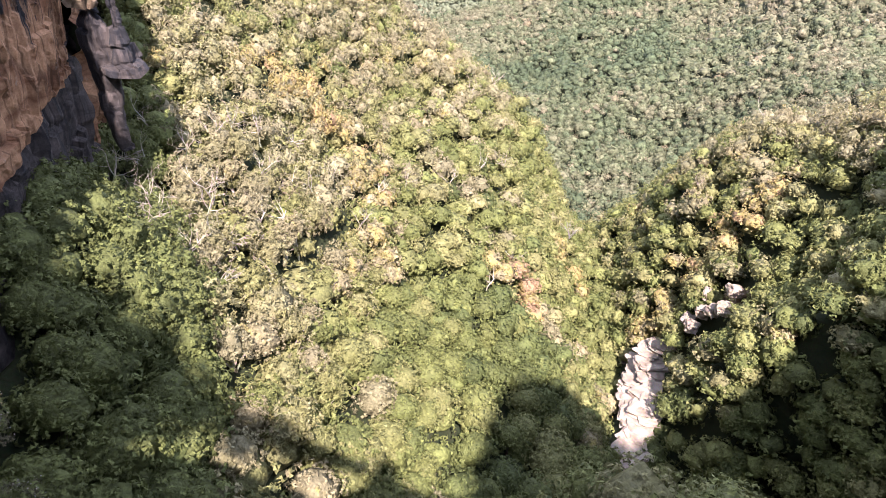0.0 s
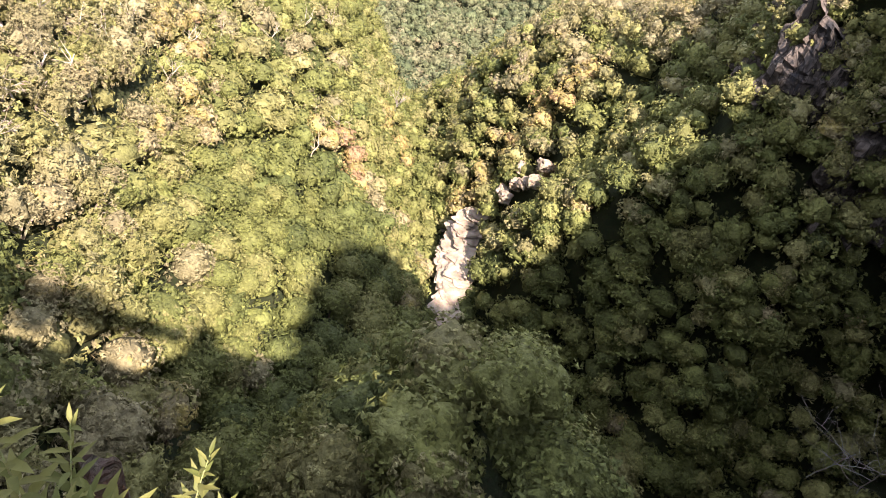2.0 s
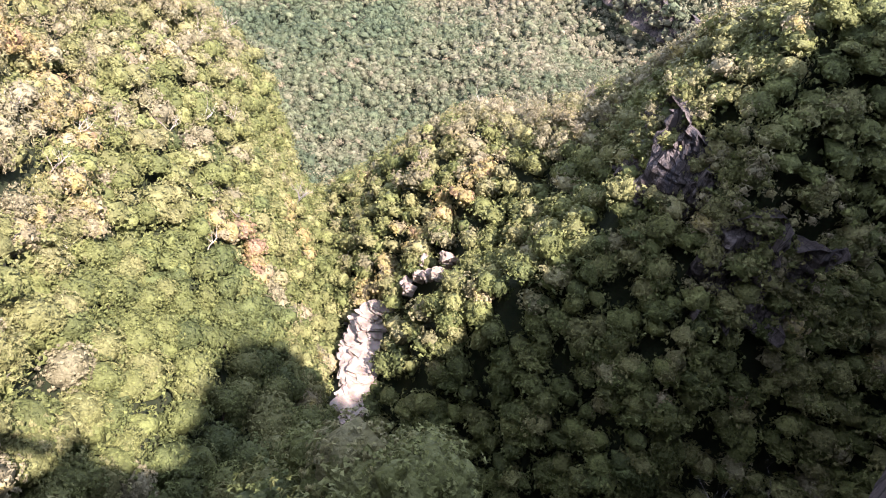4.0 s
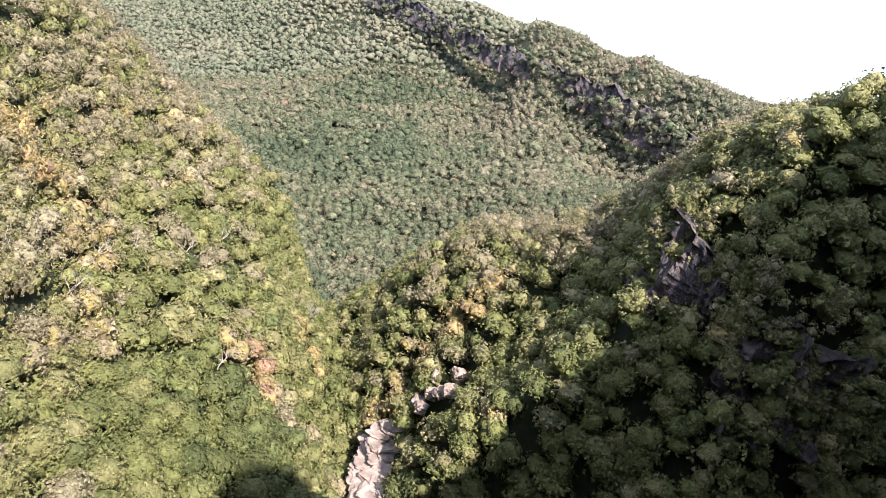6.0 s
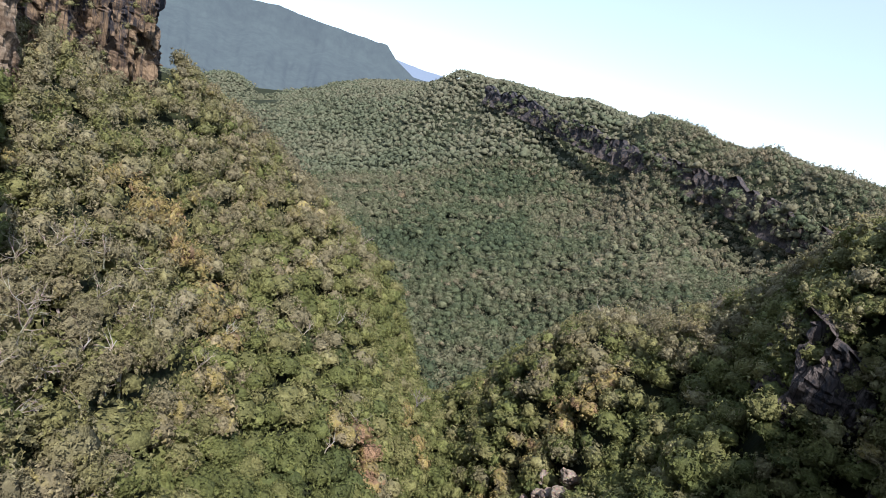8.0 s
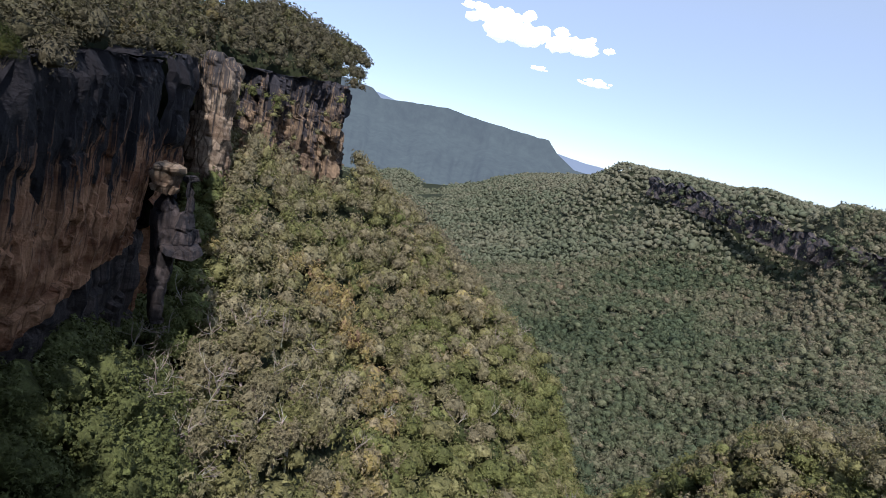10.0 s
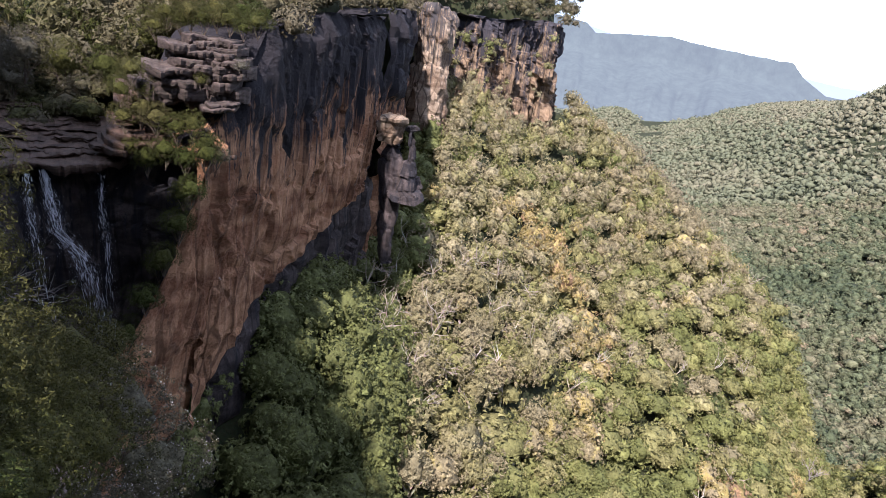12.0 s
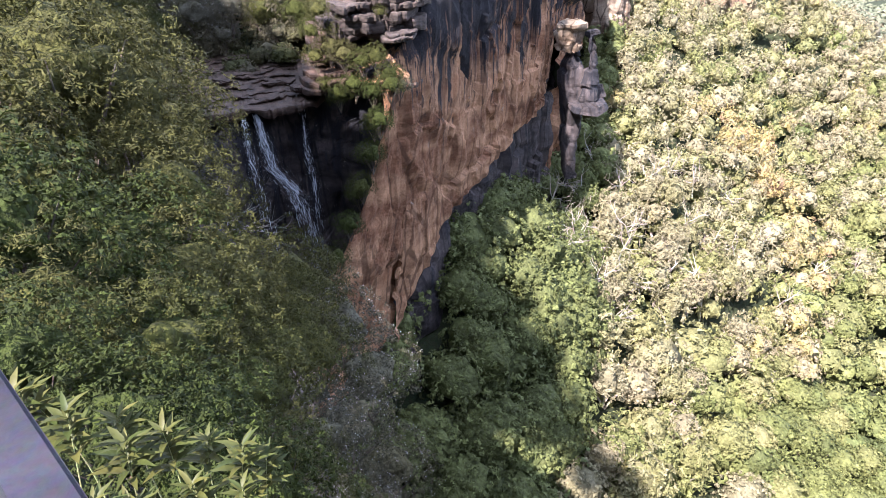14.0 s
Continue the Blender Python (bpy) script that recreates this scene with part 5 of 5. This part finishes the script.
LEDGE_EDGE = [(-65.2, 59, -11.6, 3.0, 0, 0.4), (-66.4, 58.2, -14.6, 3.0, 1, 0.3), (-67.4, 57, -17.6, 3.2, 0, 0.4), (-68.6, 56, -20.4, 3.0, 0, 0.5), (-70.2, 54.4, -23.6, 3.0, 1, 0.3), (-71.8, 53, -26.6, 3.0, 0, 0.4), (-73.6, 51, -29.6, 3.2, 0, 0.5), (-75.4, 49, -32.8, 3.2, 0, 0.5)]
LEDGE_HIGH = [(-70.8, 63.4, -5.2, 2.8, 0, 0.6), (-71.6, 63.4, -6.8, 2.6, 0, 0.5), (-65.4, 67.5, -0.6, 2.8, 1, 0.45), (-66.4, 68, -0.3, 3.0, 0, 0.7), (-63.4, 66.5, -0.4, 2.8, 1, 0.5), (-68.2, 68.5, -0.5, 3.0, 0, 0.6), (-64.4, 69.5, 0.2, 3.4, 0, 0.65), (-69.6, 64, -6.6, 2.2, 1, 0.5), (-62.4, 61.2, -4.0, 1.7, 2, 1.0), (-65.6, 61.6, -5.6, 1.4, 0, 0.6), (-62.3, 64, -1.0, 2.0, 1, 0.4), (-61.2, 64, -0.4, 2.6, 0, 0.5), (-64.4, 67, -0.6, 2.2, 0, 0.7), (-67.2, 68, -0.9, 2.4, 1, 0.5), (-69.0, 69, -1.6, 2.6, 0, 0.6)]
for a, d, e, s, k, tint in SHELF_BACK + SHELF_SIDE + LEDGE_LOW + LEDGE_EDGE + LEDGE_HIGH:
    plant(kinds[k], n, a, d, d * math.tan(radians(-e)), s, tint)
    n += 1

# scrub and low trees along the plateau rim
rng = np.random.default_rng(41)
rx = np.concatenate([rng.uniform(-235, -55, 2900), rng.uniform(-150, -66, 420)])
ry = np.concatenate([rng.uniform(28, 260, 2900), rng.uniform(-45, 60, 420)])
ins = inside(rx, ry)
keep = (ins > 0.8) & (ins < 40) & ((ry > 60) | (np.hypot(rx, ry) > 82) | ((ins < 12) & (ry > 36)))
rx, ry, ins = rx[keep], ry[keep], ins[keep]
sz = rng.uniform(3.6, 6.2, len(rx)) + np.clip(ins / 8, 0, 3.0)
rt = np.clip(rng.normal(0.66, 0.12, len(rx)), 0.2, 0.9)
rz = top_height(rx, ry)


def join_at(name, x, y, z, size, tint, shapes, label, mat=None):
    rng = np.random.default_rng(3)
    vs, fs, ts, n = [], [], [], 0
    for i in range(len(x)):
        v, f = shapes[i % len(shapes)]
        a = rng.uniform(0, 6.28)
        c, s = math.cos(a), math.sin(a)
        w = np.stack([v[:, 0] * c - v[:, 1] * s, v[:, 0] * s + v[:, 1] * c, v[:, 2] * rng.uniform(0.8, 1.2)], 1) * size[i] + np.array([x[i], y[i], z[i] - 0.1 * size[i]])
        vs.append(w), fs.append(f + n), ts.append(np.full(len(v), tint[i]))
        n += len(v)
    return tagged(new(name, from_arrays(name, np.concatenate(vs), np.concatenate(fs), mat or leaf_joined, np.concatenate(ts), smooth=True)), label, "scrub", kind="stuff")


near_by = np.hypot(rx, ry) < 108
for sel, bank, label in ((near_by, light_gum, "olive scrub along the cliff top near the falls"), (~near_by, mid_gum, "olive scrub and low gums along the cliff top")):
    join_at("scrub", rx[sel], ry[sel], rz[sel], sz[sel], rt[sel], bank, label, leaf_scrub_shaded)
# heath over the flat behind the shelf
ha, hd = rng.uniform(-88, -70, 150), rng.uniform(75.5, 98, 150)
hx, hy = hd * np.sin(np.radians(ha)), hd * np.cos(np.radians(ha))
join_at("scrub", hx, hy, top_height(hx, hy), rng.uniform(1.6, 3.4, 150), rng.uniform(0.25, 0.8, 150), light, "low heath on the flat behind the rock shelf", leaf_scrub_shaded)
# unseen tall woods, added on the rise behind the lookout and on the hill beside it to cast shade
bx = np.concatenate([rng.uniform(-120, -32, 120), rng.uniform(78, 120, 120), rng.uniform(28, 46, 26), rng.uniform(-60, -29, 64)])
by = np.concatenate([rng.uniform(-36, -17, 120), rng.uniform(20, 80, 120), rng.uniform(-18, -8, 26), rng.uniform(-20, -10, 64)])
keep = inside(bx, by) > 3.0
bx, by = bx[keep], by[keep]
bs = np.where(bx < -22, rng.uniform(14.0, 18.0, len(bx)), rng.uniform(7.0, 10.0, len(bx)))
join_at("forest", bx, by, top_height(bx, by) - 1.0 + rng.uniform(0.0, 2.0, len(bx)), bs, np.clip(rng.normal(0.5, 0.15, len(bx)), 0.1, 0.85), mid, "unseen gum woodland added behind the lookout to cast shade")
# growth in the ledges of the bluff and headland
rx, ry, rz, sz, rt = [], [], [], [], []
for a0, a1, d0, d1, e0, e1, m in ((21.5, 32, 141, 130, -8.5, -19, 120), (31, 43, 128, 142, -11, -25, 80), (-46.5, -36, 186, 208, 1.5, -4.5, 46)):
    for k in range(m):
        v = rng.random()
        a, d = a0 + (a1 - a0) * v, d0 + (d1 - d0) * v - 1.0
        px, py, _ = polar(a, d)
        rx.append(px), ry.append(py), rz.append(1.6 + d * math.tan(radians(rng.uniform(e1, e0))) - 1.0), sz.append(rng.uniform(2.0, 4.4)), rt.append(rng.uniform(0.2, 0.75))
join_at("scrub", rx, ry, rz, sz, rt, mid_gum, "small shrubs rooted in the ledges of the rock faces")
# trees breaking up the far band of cliffs
fa = rng.uniform(-8, 24, 190)
fd = np.interp(fa, [-8, 0, 8.5, 16, 24], [1150, 920, 734, 600, 517]) - 4
fe = np.interp(fa, [-8, 0, 8.5, 16, 24], [-0.2, -1.4, -2.6, -3.9, -4.9]) + rng.normal(0, 0.75, 190)
fx, fy = fd * np.sin(np.radians(fa)), fd * np.cos(np.radians(fa))
join_at("scrub", fx, fy, 1.6 + fd * np.tan(np.radians(fe)) - 5, rng.uniform(8, 14, 190), rng.uniform(0.15, 0.7, 190), far_gum + far, "trees rooted along the ledges of the far cliffs", leaf_hazed)


# ---- sprigs close to the lookout ----
def sprig(seed, height, leaf, label, lean, count=38, low=0.25, droop=0.22, wide=1.0, mat=leaf_sprig):
    """An upright leafy shoot: a stem and narrow folded leaves, more towards the tip."""
    rng = np.random.default_rng(seed)
    root = new("leafy_sprig")
    root.empty_display_size = 0.05
    u = np.linspace(0, 1, 9)
    stem = np.stack([lean[0] * u ** 2 * height + 0.01 * np.sin(u * 5 + seed), lean[1] * u ** 2 * height, u * height], 1)
    part_of("stem", from_arrays("stem", *limb(stem, np.linspace(0.007, 0.002, 9), 5), stem_mat), root)
    for k in range(count):
        v = low + (1 - low) * (k / (count - 1)) ** 0.8
        p = np.array([np.interp(v, u, stem[:, i]) for i in range(3)])
        a = k * 2.4 + rng.normal() * 0.3
        up = 0.55 + 0.9 * v ** 3 + rng.normal() * 0.15
        d = unit(np.array([math.cos(a), math.sin(a), up]))
        sd = unit(np.cross(d, [0, 0, 1.0]))
        nn = np.cross(sd, d)
        ln = leaf * rng.uniform(0.75, 1.2) * (1 - 0.45 * v ** 4)
        w = ln * rng.uniform(0.095, 0.13) * wide
        c = [p + d * ln * q - nn * ln * droop * q * q for q in (0, 0.3, 0.65, 1.0)]
        fold = nn * w * 0.35
        verts = [c[0], c[1] + sd * w + fold, c[1], c[1] - sd * w + fold, c[2] + sd * w * 0.85 + fold, c[2], c[2] - sd * w * 0.85 + fold, c[3]]
        faces = [(0, 1, 2, 2), (0, 2, 3, 3), (1, 4, 5, 2), (2, 5, 6, 3), (4, 7, 5, 5), (5, 7, 6, 6)]
        ob = part_of("leaf", from_arrays("leaf", np.array(verts), tris_from(np.array(faces)), mat, smooth=True), root)
        ob.color = (rng.random(), 0, 0, 1)
    return tagged(root, label, "plant", "leafy sprigs")


stem_mat = plain("green_stem", (0.20, 0.22, 0.09), (0.30, 0.30, 0.14), 4.0, 0.6, 0.2)
sprig_bases = [sprig(600 + k, 1.0, 0.145, "upright green sprig with narrow pale leaves", ((0.15, 0.05), (-0.12, 0.1), (0.05, -0.15), (0.22, 0.12))[k]) for k in range(4)]
# azimuth, distance, elevation of the tip, height
SPRIGS = [(-61.5, 1.22, -51.5, 1.0), (-60, 1.15, -55, 0.9), (-51.5, 1.22, -53.5, 1.0), (-54.5, 1.15, -56, 0.9), (-49.0, 1.18, -57, 0.9), (-46, 1.12, -58.5, 0.8), (-37, 1.10, -60, 1.0), (-34, 1.12, -62.5, 0.8), (-43.5, 1.05, -63, 0.8), (-31, 1.05, -64.5, 0.8),
          (-65, 1.3, -52, 1.0)]
for k, (a, d, e, h) in enumerate(SPRIGS):
    px, py, _ = polar(a, d)
    ob = sprig_bases[k] if k < 4 else copy_thing(sprig_bases[k % 4], Matrix.Identity(4))
    stand(ob, px, py, 1.6 - d * math.tan(radians(-e)) - h, h, k * 1.9)
# leafy rosettes on short stems beside the railing
rosette_bases = [sprig(620 + k, 1.0, 0.23, "yellow-green leafy rosette on a stem beside the railing", ((0.1, 0.05), (-0.1, 0.1), (0.05, -0.1))[k], 30, 0.72, 0.5, 1.15, leaf_rosette) for k in range(3)]
ROSETTES = [(-96, 2.6, -36.5, 0.8), (-98.3, 2.8, -32.5, 0.8), (-91.3, 2.5, -38.5, 0.8), (-86.6, 2.5, -40.5, 0.8), (-94.4, 2.3, -41.5, 0.7), (-89.3, 2.3, -43, 0.7), (-84.2, 2.5, -42.5, 0.7), (-98.5, 2.3, -39.5, 0.7), (-93.5, 2.9, -35.5, 0.8),
            (-100.5, 2.6, -34, 0.8), (-88.6, 2.8, -38.6, 0.7), (-97, 2.2, -43, 0.6), (-86, 2.2, -45, 0.6), (-92, 2.1, -45, 0.6), (-101, 2.9, -30, 0.8)]
for k, (a, d, e, h) in enumerate(ROSETTES):
    px, py, _ = polar(a, d)
    ob = rosette_bases[k] if k < 3 else copy_thing(rosette_bases[k % 3], Matrix.Identity(4))
    stand(ob, px, py, 1.6 - d * math.tan(radians(-e)) - h, h, k * 2.3)


# ---- the railing of the lookout ----
def block(name, size, mat, parent, at, bevel=0.006, label=""):
    bm = bmesh.new()
    bmesh.ops.create_cube(bm, size=1)
    for v in bm.verts:
        v.co = Vector((v.co.x * size[0], v.co.y * size[1], v.co.z * size[2]))
    bmesh.ops.bevel(bm, geom=bm.edges[:], offset=bevel, segments=2, affect="EDGES", clamp_overlap=True)
    me = bpy.data.meshes.new(name)
    bm.to_mesh(me), bm.free()
    me.materials.append(mat)
    ob = part_of(name, me, parent, label)
    ob.location = at
    return ob


rail_grey = plain("worn_rail_paint", (0.034, 0.030, 0.046), (0.062, 0.056, 0.080), 3.0, 0.65, 0.15, 0.01)
rail_dark = plain("dark_rail_edge", (0.012, 0.011, 0.016), (0.026, 0.024, 0.032), 6.0, 0.6, 0.2, 0.01)
railing = new("railing")
tagged(railing, "flat-topped grey lookout railing with a dark edge", "railing")
railing.matrix_basis = pose(-0.955, -0.41, 1.03, 0, 0, 16.3)
block("rail_top", (1.6, 0.30, 0.03), rail_grey, railing, (0, -0.02, 0), 0.008, "worn grey flat rail top")
# dark edge strip made wider to paint in the shadow along it
block("rail_edge", (1.6, 0.07, 0.06), rail_dark, railing, (0, 0.167, -0.018), 0.006, "dark metal rail edge, widened for the shadow along it")
for px in (-0.6, 0.6):
    block("post", (0.06, 0.06, 2.2), rail_dark, railing, (px, 0, -1.115), 0.004)
